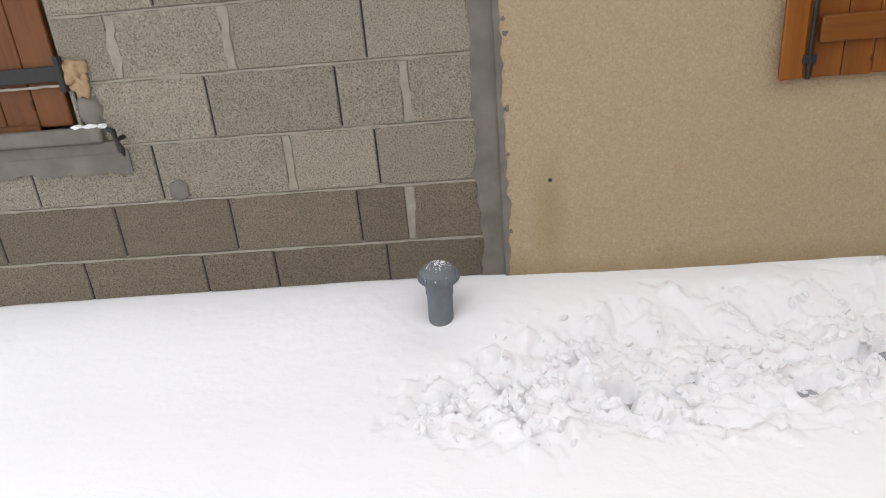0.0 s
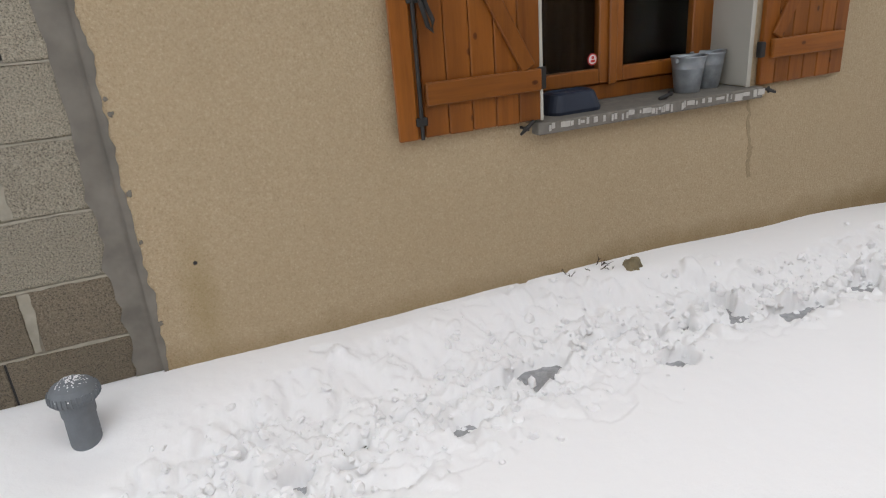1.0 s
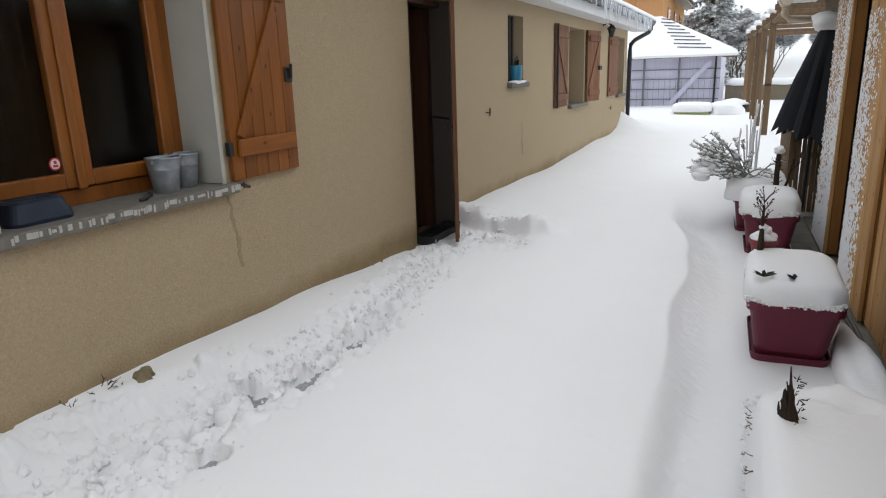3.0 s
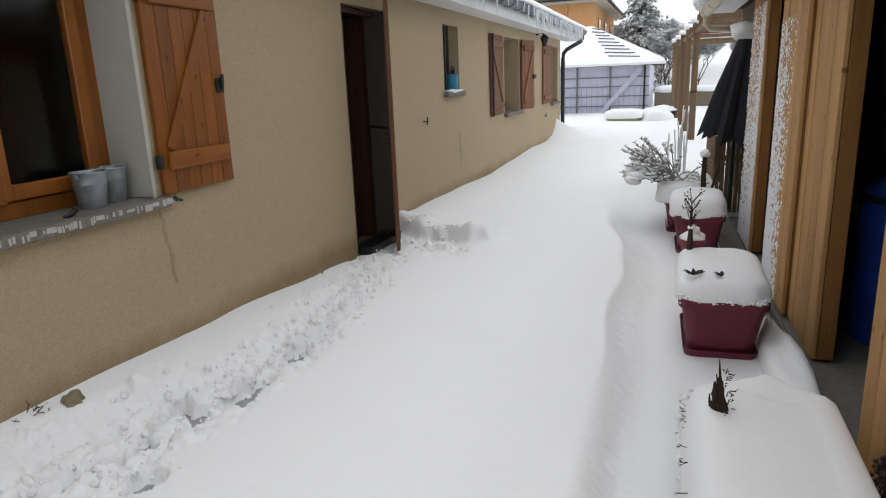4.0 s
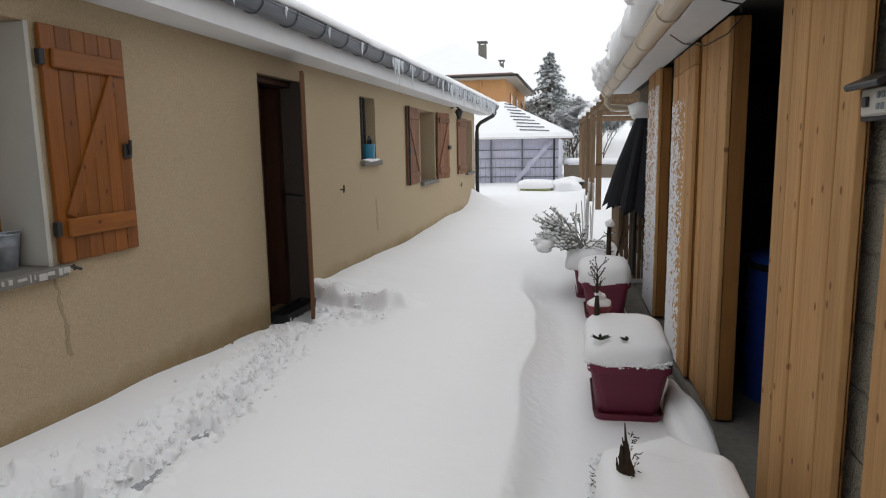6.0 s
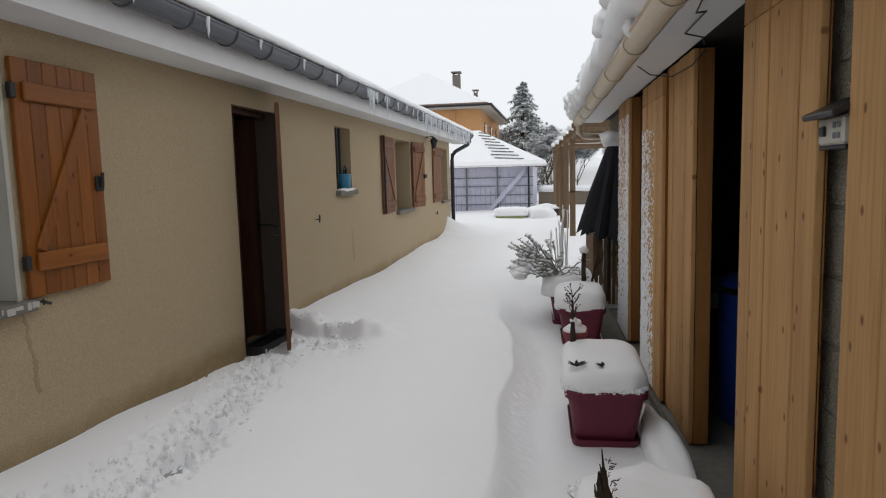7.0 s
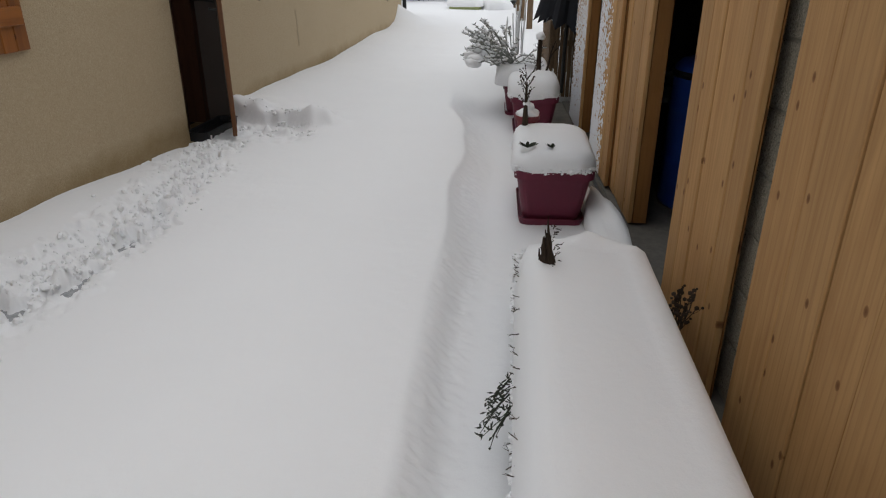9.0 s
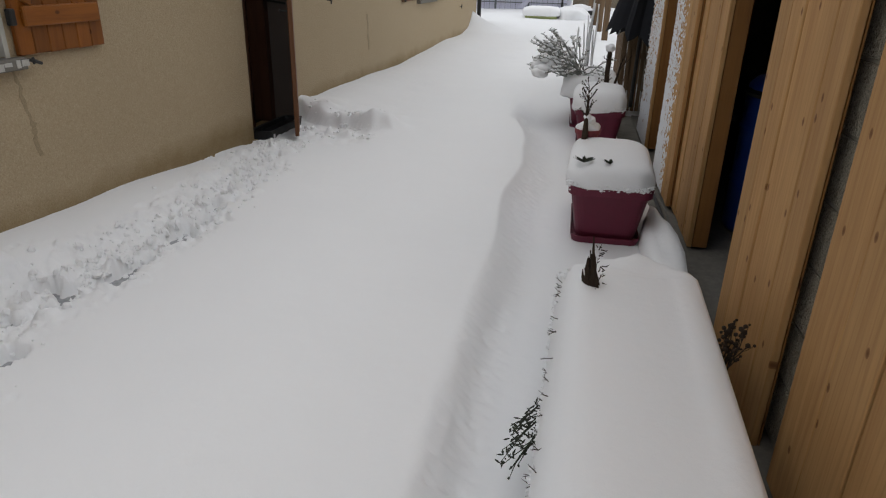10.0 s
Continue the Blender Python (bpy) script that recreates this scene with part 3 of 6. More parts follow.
# leaf on the block wall's side of the near window, with its closing rod
e, xf = shutter((1.02, 2.474, SH_Z), 0.64, SH_H, 6, SHUTTER, SHUTTER_X, "open varnished orange-brown plank shutter with a closing rod", GRP,
                {"ledges": (0.17, 0.96), "x0": 0.115, "x1": 0.63, "diag": ((0.20, 0.90), (0.575, 0.22))})
b = box(BM(), -0.008, 0.075, -0.040, -0.0285, 0, SH_H, 0.005)
part("edge_board", b, SHUTTER, e, xf=xf)
rod = BM()
tube(rod, [(0.088, -0.045, 0.0), (0.088, -0.045, SH_H)], 0.008, 8)
for z in (0.07, 0.52, 1.02):
    box(rod, 0.066, 0.112, -0.052, -0.029, z - 0.016, z + 0.016, 0.003)
part("closing_rod", rod, IRON, e, "black iron rod", xf=xf)
hd = BM()
box(hd, 0.07, 0.155, -0.062, -0.03, 0.535, 0.585, 0.006)
tube(hd, [(0.12, -0.06, 0.545), (0.135, -0.066, 0.49), (0.155, -0.07, 0.44), (0.15, -0.07, 0.40), (0.135, -0.068, 0.42), (0.12, -0.065, 0.48), (0.105, -0.06, 0.54)], 0.009, 8)
part("rod_handle", hd, IRON, e, "black iron handle", xf=xf)
b = box(BM(), 0.632, 0.645, -0.034, 0.0, 0.0, SH_H, 0.002)
part("worn_edge", b, WHITE, e, "pale worn edge", xf=xf)
part("hinge", box(BM(), 0.615, 0.655, -0.045, -0.03, 0.13, 0.22, 0.004), IRON, e, xf=xf)

e, xf = shutter((2.895, 2.474, SH_Z - 0.005), 0.57, SH_H + 0.005, 6, SHUTTER, SHUTTER_X, "open varnished orange-brown plank shutter with a diagonal brace", GRP,
                {"ledges": (0.17, 0.98), "x0": 0.045, "x1": 0.535, "diag": ((0.075, 0.225), (0.46, 0.925))})
lt = box(BM(), 0.495, 0.555, -0.042, -0.029, 0.50, 0.58, 0.004)
tube(lt, [(0.53, -0.05, 0.52), (0.53, -0.055, 0.60)], 0.009, 8)
part("latch", lt, IRON, e, "black iron latch", xf=xf)
for z in (0.17, 0.98):
    part("hinge", box(BM(), -0.024, 0.008, -0.042, -0.010, z - 0.036, z + 0.036, 0.004), IRON, e, xf=xf)

# far windows
g3 = "shutters of the middle window"
e, xf = shutter((9.40, 2.47, SH_Z), 0.80, SH_H, 6, SHUTTER_OLD, SHUTTER_OLD, "open faded pinkish-brown plank shutter", g3,
                {"ledges": (0.14, 1.0), "x0": 0.04, "x1": 0.77, "diag": ((0.06, 0.95), (0.72, 0.2))}, lean=2)
part("rod", tube(BM(), [(0.03, -0.045, 0), (0.03, -0.045, SH_H)], 0.014, 8), IRON, e, xf=xf)
part("latch", box(BM(), 0.02, 0.14, -0.06, -0.03, 0.45, 0.53, 0.005), IRON, e, xf=xf)
e, xf = shutter((11.36, 2.46, SH_Z), 0.50, SH_H, 4, SHUTTER_OLD, SHUTTER_OLD, "half-folded faded brown plank shutter", g3,
                {"ledges": (0.14, 1.0), "x0": 0.04, "x1": 0.47, "diag": ((0.06, 0.2), (0.44, 0.95))}, lean=-12)
part("latch", box(BM(), 0.42, 0.52, -0.06, -0.03, 0.50, 0.57, 0.005), IRON, e, xf=xf)
e, xf = shutter((13.30, 2.47, SH_Z), 0.98, SH_H, 7, SHUTTER_OLD, SHUTTER_OLD, "open brown plank shutter near the house corner", "shutters of the far window",
                {"ledges": (0.13, 1.0), "x0": 0.04, "x1": 0.94})
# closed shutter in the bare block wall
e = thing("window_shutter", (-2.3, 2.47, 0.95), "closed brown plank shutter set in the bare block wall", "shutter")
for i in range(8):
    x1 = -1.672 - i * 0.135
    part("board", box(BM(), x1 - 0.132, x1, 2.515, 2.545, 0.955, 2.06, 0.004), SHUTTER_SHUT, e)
b = box(BM(), -2.75, -1.66, 2.497, 2.514, 1.128, 1.185, 0.002)
tube(b, [(-1.648, 2.49, 1.09), (-1.648, 2.49, 1.22)], 0.016, 8)
part("strap_hinge", b, IRON, e, "black iron strap hinge")
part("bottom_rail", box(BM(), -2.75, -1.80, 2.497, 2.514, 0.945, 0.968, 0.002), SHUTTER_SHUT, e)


# shutter dogs and wall hooks
def shutter_dog(x, z, tilt):
    bm = BM()
    tube(bm, [(0, 0.02, 0), (0, -0.055, 0)], 0.008, 8)
    tube(bm, [(-0.03, -0.055, -0.035), (0, -0.058, 0.0), (0.045, -0.055, 0.045)], [0.007, 0.012, 0.010], 8)
    box(bm, -0.02, 0.02, -0.062, -0.05, -0.012, 0.012, 0.003)
    bm.transform(Matrix.Translation((x, WALL, z)) @ Matrix.Rotation(radians(tilt), 4, "Y") @ Matrix.Diagonal((0.75, 0.8, 0.75, 1)))
    return solo("shutter_dog", bm, IRON, "black iron shutter catch on the wall", "catch", "shutter catches")


shutter_dog(1.575, 0.905, 10)
shutter_dog(2.95, 0.90, 65)
shutter_dog(6.74, 1.04, -35)
shutter_dog(13.55, 0.70, -30)
dog = tube(BM(), [(-1.475, 2.52, 0.90), (-1.475, 2.44, 0.90)], 0.009, 8)
tube(dog, [(-1.50, 2.438, 0.945), (-1.478, 2.436, 0.935), (-1.474, 2.434, 0.90), (-1.462, 2.434, 0.86), (-1.458, 2.436, 0.835)], [0.010, 0.013, 0.008, 0.013, 0.004], 8)
solo("shutter_dog", dog, IRON, "black iron shutter catch hanging upright on the block wall", "catch", "shutter catches")


# ---------------------------------------------------------------- near window
w1 = thing("window_1", (2.285, 2.80, 0.92), "brown wooden casement window with dark panes", "window", kind="structure")
FY = 2.725
fr = BM()
for a in ((1.59, 1.67, 0.92, 2.06), (2.775, 2.86, 0.92, 2.06), (1.67, 2.775, 0.92, 0.995), (1.67, 2.775, 2.0, 2.06)):
    box(fr, a[0], a[1], FY, FY + 0.06, a[2], a[3], 0.004)
part("window_frame", fr, FRAME_WOOD, w1)
for x0, x1 in ((1.675, 2.208), (2.213, 2.77)):
    s = BM()
    for a in ((x0, x0 + 0.068, 1.0, 1.995), (x1 - 0.068, x1, 1.0, 1.995), (x0 + 0.068, x1 - 0.068, 1.0, 1.07), (x0 + 0.068, x1 - 0.068, 1.93, 1.995)):
        box(s, a[0], a[1], FY - 0.018, FY + 0.03, a[2], a[3], 0.006)
    part("sash", s, FRAME_WOOD, w1)
    p = part("pane", box(BM(), x0 + 0.066, x1 - 0.066, FY + 0.004, FY + 0.010, 1.058, 1.932), GLASS, w1)
    p.visible_shadow = False
part("sash_cover", box(BM(), 2.188, 2.234, FY - 0.034, FY - 0.019, 0.992, 1.993, 0.005), FRAME_WOOD, w1)
cur = BM()
cols = []
for i in range(41):
    x = 1.72 + 0.50 * i / 40
    y = 2.95 + 0.03 * math.sin(i * 1.1)
    cols.append((cur.verts.new((x, y, 0.022)), cur.verts.new((x, y, 2.05))))
for a, b_ in zip(cols, cols[1:]):
    cur.faces.new((a[0], b_[0], b_[1], a[1]))
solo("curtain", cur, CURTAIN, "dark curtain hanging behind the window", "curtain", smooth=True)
st = lathe(BM(), [(0.028, -0.0006), (0.028, 0.0006)], (0, 0, 0), 24)
st.transform(Matrix.Translation((2.115, FY + 0.002, 1.115)) @ Matrix.Rotation(radians(90), 4, "X"))
sticker = solo("sticker", st, STICK_R, "small round red and white sticker on the pane", "sticker")
rw = lathe(BM(), [(0.022, -0.0006), (0.022, 0.0006)], (0, 0, 0), 24)
rw.transform(Matrix.Translation((2.115, FY + 0.0002, 1.115)) @ Matrix.Rotation(radians(90), 4, "X"))
part("white_disc", rw, STICK_W, sticker)
fig = box(BM(), 2.103, 2.127, FY - 0.0016, FY - 0.0009, 1.102, 1.112)
box(fig, 2.108, 2.122, FY - 0.0016, FY - 0.0009, 1.116, 1.130)
part("mark", fig, STICK_R, sticker)

# painted reveal and sill
rv = box(BM(), 2.842, 2.849, 2.476, FY, 0.925, 2.055)
box(rv, 2.835, 2.862, 2.470, 2.4775, 0.90, 2.06, 0.002)
solo("window_reveal", rv, WHITE, "white painted side of the window opening", "trim", kind="structure")
solo("window_reveal", box(BM(), 1.601, 1.608, 2.476, FY, 0.925, 2.055), WHITE, "white painted side of the window opening", "trim", kind="structure")
sl = BM()
box(sl, 1.63, 2.905, 2.425, FY + 0.02, 0.868, 0.921, 0.006, 2)
sill = solo("window_sill", sl, CONCRETE, "grey concrete window sill with melting ice along its edge", "sill", kind="structure")
r2 = random.Random(4)
x = 1.68
while x < 2.88:
    w = 0.008 + 0.045 * r2.random() ** 2
    zt = 0.905 + r2.uniform(0.0, 0.010)
    b = ragged_strip(0.876 + 0.018 * r2.random(), zt, x, x + w, 2.4215, 2.4265, (0.004, 0.003), x * 31, 8)
    b.transform(Matrix(((0, 0, 1, 0), (0, 1, 0, 0), (1, 0, 0, 0), (0, 0, 0, 1))))
    if r2.random() > 0.12:
        part("ice_crust", b, ICE_CRUST, sill)
    else:
        b.free()
    x += w + 0.003 + 0.030 * r2.random() ** 2


def bucket(at, turn):
    e = thing("bucket", at, "small galvanised steel bucket standing on the window sill", "bucket", "buckets on the sill")
    f = 0.86
    prof = [(0.066, 0.0), (0.068, 0.004), (0.072, 0.02), (0.086, 0.115), (0.088, 0.118), (0.086, 0.122), (0.095, 0.168), (0.099, 0.171), (0.099, 0.177), (0.093, 0.177), (0.090, 0.160), (0.068, 0.012), (0.03, 0.008)]
    part("pail", lathe(BM(), [(r * f, z * 1.13 * f) for r, z in prof], at, 36), GALV, e, smooth=True)
    c, s = math.cos(turn), math.sin(turn)
    pts = []
    for i in range(15):
        a = math.pi * i / 14
        pts.append((at[0] + f * (0.097 * math.cos(a) * c - 0.085 * math.sin(a) * s), at[1] + f * (0.097 * math.cos(a) * s - 0.085 * math.sin(a) * c), at[2] + f * (0.187 + 0.028 * math.sin(a))))
    part("bail", tube(BM(), pts, 0.0028, 6), GALV, e, smooth=True)
    for k in (-1, 1):
        ex, ey = at[0] + k * 0.098 * c * f, at[1] + k * 0.098 * s * f
        part("ear", box(BM(), ex - 0.010, ex + 0.010, ey - 0.010, ey + 0.010, at[2] + 0.168 * f, at[2] + 0.194 * f, 0.002), GALV, e)
    return e


bucket((2.575, 2.59, 0.921), 0.15)
bucket((2.735, 2.63, 0.921), -0.1)
tub = BM()
loft(tub, [rrect(1.885, 2.585, 0.921, 0.27, 0.17, 0.05), rrect(1.885, 2.585, 0.935, 0.275, 0.175, 0.05), rrect(1.885, 2.585, 1.005, 0.225, 0.135, 0.045), rrect(1.885, 2.585, 1.013, 0.20, 0.11, 0.04), rrect(1.885, 2.585, 1.003, 0.16, 0.08, 0.03)])
solo("feeding_tub", tub, NAVY, "dark blue plastic tub turned over on the window sill", "tub", smooth=False)
sc = BM()
tube(sc, [(2.33, 2.50, 0.925), (2.36, 2.495, 0.932), (2.385, 2.49, 0.945)], [0.010, 0.012, 0.008], 8)
box(sc, 2.375, 2.395, 2.482, 2.500, 0.935, 0.957, 0.004)
solo("hose_nozzle", sc, BLACK_PLASTIC, "small black nozzle lying on the window sill", "nozzle")

# runs of damp below the sills
def drip_stain(x, z0, z1, w, seed):
    """A thin run of damp that wanders as it goes down."""
    bm = BM()
    n, rows_ = 44, []
    for i in range(n + 1):
        q = i / n
        z = z0 + (z1 - z0) * q
        c = x + 0.045 * q + 0.040 * noise.noise(Vector((seed, z * 9, 0))) + 0.010 * noise.noise(Vector((seed, z * 30, 4)))
        h_ = w * (0.5 + 0.45 * noise.noise(Vector((seed + 3, z * 16, 0))) + 0.35 * noise.noise(Vector((seed, z * 55, 0)))) * (1.25 if q > 0.6 else 0.9)
        rows_.append([bm.verts.new((c + k * max(0.003, h_), yy, z)) for k, yy in ((-1, WALL + 0.01), (-1, WALL - 0.002), (1, WALL - 0.002), (1, WALL + 0.01))])
    for r0, r1 in zip(rows_, rows_[1:]):
        for k in range(3):
            bm.faces.new((r0[k], r0[k + 1], r1[k + 1], r1[k]))
    return solo("damp_stain", bm, STAIN, "dark damp run down the render", "stain", kind="structure")


STAIN = plain("damp_render", (0.30, 0.235, 0.145), 0.85, 0, 0.25, 150, 0.7, 0.005)
drip_stain(2.875, 0.86, 0.45, 0.022, 2)
drip_stain(7.96, 0.85, 0.45, 0.035, 5)
solo("nail", lathe(BM(), [(0.006, 0), (0.008, 0.003), (0.004, 0.006)], (0, 0, 0), 12), IRON, "rusty nail head in the render", "nail", xf=Matrix.Translation((0.19, WALL, 0.605)) @ Matrix.Rotation(radians(90), 4, "X"))

# ---------------------------------------------------------------- door
d = thing("door_1", (5.46, 2.7, 0.03), "dark brown house door standing ajar outwards", "door", kind="structure")
part("door_frame", box(box(BM(), 5.05, 5.10, 2.56, 2.70, 0.03, 2.06, 0.004), 5.10, 5.82, 2.56, 2.70, 2.01, 2.06, 0.004), DOOR_DARK, d)
part("jamb", box(BM(), 5.855, 5.868, 2.485, 2.778, 0.03, 2.058), GREY_REVEAL, d, "grey painted jamb")
part("inner_post", box(BM(), 5.775, 5.853, 2.675, 2.84, 0.03, 2.01, 0.004), DOOR_DARK, d, "dark brown inner post")
part("jamb_bar", tube(BM(), [(5.845, 2.50, 1.04), (5.842, 2.60, 1.055), (5.845, 2.68, 1.06)], 0.010, 8), IRON, d)
hx, hy = 5.865, 2.468
leaf = Matrix.Translation((hx, hy, 0)) @ pose(0, 0, 0, 0, 0, 180 + 24.0)
part("leaf", box(BM(), 0, 0.78, -0.014, 0.014, 0.07, 2.07, 0.004), DOOR_DARK, d, xf=leaf)
part("leaf_edge", box(BM(), 0.781, 0.792, -0.016, 0.016, 0.07, 2.07, 0.004), DOOR_EDGE, d, "lighter brown edge", xf=leaf)
part("leaf_cladding", box(BM(), 0.02, 0.78, 0.015, 0.020, 0.10, 2.05, 0.003), DOOR_EDGE, d, "lighter brown outer boarding", xf=leaf)
part("leaf_handle", tube(BM(), [(0.70, -0.015, 1.02), (0.70, -0.07, 1.02), (0.60, -0.075, 1.02)], 0.009, 8), IRON, d, xf=leaf)
part("inner_leaf", box(BM(), 5.10, 5.40, 2.64, 2.69, 0.06, 2.01, 0.004), DOOR_DARK, d)
tr = thing("boot_tray", (5.42, 2.38, 0.0), "black plastic tray at the door's threshold", "tray")
t = BM()
loft(t, [rrect(5.42, 2.45, 0.0, 0.62, 0.16, 0.03), rrect(5.42, 2.45, 0.10, 0.64, 0.18, 0.03), rrect(5.42, 2.45, 0.105, 0.65, 0.19, 0.03), rrect(5.42, 2.45, 0.10, 0.61, 0.15, 0.03), rrect(5.42, 2.45, 0.07, 0.59, 0.13, 0.03)])
part("tray", t, BLACK_PLASTIC, tr)
part("tag", box(BM(), 5.15, 5.172, 2.354, 2.359, 0.04, 0.07), STICK_W, tr, "small white tag")

# ---------------------------------------------------------------- small barred window
w2 = thing("window_2", (7.74, 2.6, 1.32), "small deep window with iron bars", "window", kind="structure")
part("window_sill", box(BM(), 7.42, 8.10, 2.42, 2.78, 1.265, 1.322, 0.006), CONCRETE, w2)
part("pane", box(BM(), 7.46, 8.02, 2.70, 2.706, 1.325, 2.06), GLASS, w2)
part("window_frame", box(BM(), 7.46, 7.52, 2.66, 2.72, 1.325, 2.06), FRAME_WOOD, w2)
for x in (7.56, 7.68, 7.80):
    part("bar", tube(BM(), [(x, 2.545, 1.33), (x, 2.545, 2.055)], 0.018, 8), IRON, w2)
pot = thing("watering_pot", (7.78, 2.50, 1.322), "turquoise plastic pot with a dark handle on the small sill", "pot")
part("body", lathe(BM(), [(0.07, 0), (0.075, 0.02), (0.085, 0.17), (0.08, 0.18), (0.07, 0.17)], (7.78, 2.50, 1.335), 24), CYAN, pot, smooth=True)
part("handle", tube(BM(), [(7.72, 2.48, 1.50), (7.70, 2.47, 1.56), (7.75, 2.47, 1.60), (7.82, 2.48, 1.58), (7.84, 2.49, 1.51)], 0.014, 8), IRON, pot)
part("snow_layer", blob(BM(), (7.74, 2.46, 1.325), (0.30, 0.05, 0.022), 0.4, 3, 3), SNOW, w2, "thin snow on the sill", smooth=True)

# middle and far windows
for k, (x0, x1, z0) in enumerate(((10.28, 11.30, 0.93), (14.30, 15.15, 0.93))):
    w = thing("window_%d" % (k + 3), ((x0 + x1) / 2, 2.7, z0), "brown casement window deep in the wall", "window", kind="structure")
    f = BM()
    for a in ((x0, x0 + 0.07, z0, 2.06), (x1 - 0.07, x1, z0, 2.06), (x0 + 0.07, x1 - 0.07, z0, z0 + 0.07), (x0 + 0.07, x1 - 0.07, 1.99, 2.06)):
        box(f, a[0], a[1], 2.73, 2.775, a[2], a[3], 0.004)
    part("window_frame", f, FRAME_WOOD, w)
    part("pane", box(BM(), x0 + 0.06, x1 - 0.06, 2.75, 2.756, z0 + 0.06, 2.0), GLASS, w)
    part("window_sill", box(BM(), x0 - 0.04, x1 + 0.04, 2.415, 2.76, z0 - 0.055, z0 + 0.002, 0.006), CONCRETE, w)
ln = thing("wall_lantern", (12.75, 2.42, 2.12), "black iron wall lantern under the eaves", "lantern")
part("arm", tube(BM(), [(12.75, 2.48, 2.20), (12.75, 2.40, 2.24), (12.75, 2.32, 2.20)], 0.015, 8), IRON, ln)
part("cage", lathe(BM(), [(0.03, 0), (0.075, 0.13), (0.09, 0.14), (0.03, 0.21)], (12.75, 2.32, 1.99), 6), IRON, ln)

# ---------------------------------------------------------------- eaves, gutter, roof
EX0, EX1 = -3.2, 16.3
EAVE_Y = 2.16
solo("soffit", box(BM(), EX0, EX1, EAVE_Y + 0.02, WALL - 0.002, 2.225, 2.245), SOFFIT, "white boarded soffit under the eaves", "soffit", kind="structure")
solo("fascia", box(BM(), EX0, EX1, EAVE_Y, EAVE_Y + 0.02, 2.215, 2.46), SOFFIT, "white fascia board", "fascia", kind="structure")


def half_gutter(bm, p0, p1, r, t=0.004, n=12, up=0.0):
    """A half-round trough between two points."""
    p0, p1 = Vector(p0), Vector(p1)
    side = (p1 - p0).cross(Vector((0, 0, 1))).normalized()
    loops = []
    for p in (p0, p1):
        outer = [p + side * (r * math.cos(a)) + Vector((0, 0, r * math.sin(a))) for a in (math.pi + math.pi * i / n for i in range(n + 1))]
        inner = [p + side * ((r - t) * math.cos(a)) + Vector((0, 0, (r - t) * math.sin(a))) for a in (2 * math.pi - math.pi * i / n for i in range(n + 1))]
        loops.append([tuple(q) for q in outer + inner])
    return loft(bm, loops)


GUT = thing("roof_gutter", (6, 2.02, 2.36), "zinc half-round gutter with hooks along the eaves", "gutter")
part("trough", half_gutter(BM(), (EX0, 2.085, 2.42), (EX1, 2.085, 2.42), 0.08), ZINC, GUT, smooth=False)
part("bead", tube(BM(), [(EX0, 2.005, 2.425), (EX1, 2.005, 2.425)], 0.009, 8), ZINC, GUT)
x = 2.2
hook_mesh = None
while x < EX1:
    pts = [(x, 2.085 + 0.085 * math.cos(a), 2.42 + 0.085 * math.sin(a)) for a in (math.pi + math.pi * i / 10 for i in range(11))]
    hb = tube(BM(), pts, 0.0055, 6)
    tube(hb, [(x, 2.002, 2.42), (x, 1.998, 2.443)], 0.012, 6)
    part("hook", hb, ZINC, GUT)
    x += 0.52
part("end_cap", lathe(BM(), [(0.074, 0), (0.074, 0.006)], (0, 0, 0), 20), ZINC, GUT, xf=Matrix.Translation((EX1 - 0.004, 2.085, 2.42)) @ Matrix.Rotation(radians(90), 4, "Y"))
part("downpipe", tube(BM(), [(16.15, 2.085, 2.36), (16.15, 2.085, 2.27), (16.08, 2.12, 2.20), (15.68, 2.36, 2.03), (15.58, 2.42, 1.94), (15.58, 2.43, 1.8), (15.58, 2.43, 0.1)], 0.045, 14), BLACK_PLASTIC, GUT, smooth=True)

# roof with its snow load
rf = BM()
loft(rf, [[(EX0, 2.05, 2.47), (EX0, 8.5, 4.6), (EX0, 8.5, 4.5), (EX0, 2.05, 2.44)], [(EX1, 2.05, 2.47), (EX1, 8.5, 4.6), (EX1, 8.5, 4.5), (EX1, 2.05, 2.44)]])
solo("roof", rf, TILE, "tiled roof of the long house under snow", "roof", kind="structure")


def snow_bar(x0, x1, prof, step, amp, seed, xf=None):
    """Snow lying along an edge: a closed profile of (y, z) swept along x with lumps."""
    bm = BM()
    loops = []
    n = max(2, round((x1 - x0) / step))
    cy = sum(p[0] for p in prof) / len(prof)
    cz = sum(p[1] for p in prof) / len(prof)
    for i in range(n + 1):
        x = x0 + (x1 - x0) * i / n
        k = 1 if 0 < i < n else 0.55
        lo = []
        for y, z in prof:
            j = amp * (noise.noise(Vector((x * 2.2, y * 6 + seed, z * 6))) + 0.6 * noise.noise(Vector((x * 7, y * 12, z * 12 + seed))))
            lo.append((x, cy + (y - cy) * k + j * (1 if y < cy else 0.3), cz + (z - cz) * k + j))
        loops.append(lo)
    loft(bm, loops)
    return bm


prof = [(2.02, 2.44), (1.995, 2.465), (2.0, 2.50), (2.04, 2.54), (2.14, 2.59), (2.5, 2.735), (4.0, 3.24), (8.5, 4.72), (8.5, 4.60), (2.2, 2.52), (2.05, 2.475)]
solo("roof_snow", snow_bar(EX0, EX1 + 0.03, prof, 0.12, 0.016, 2), SNOW, "thick snow lying on the house roof and over its gutter", "snow", smooth=True)
r3 = random.Random(11)


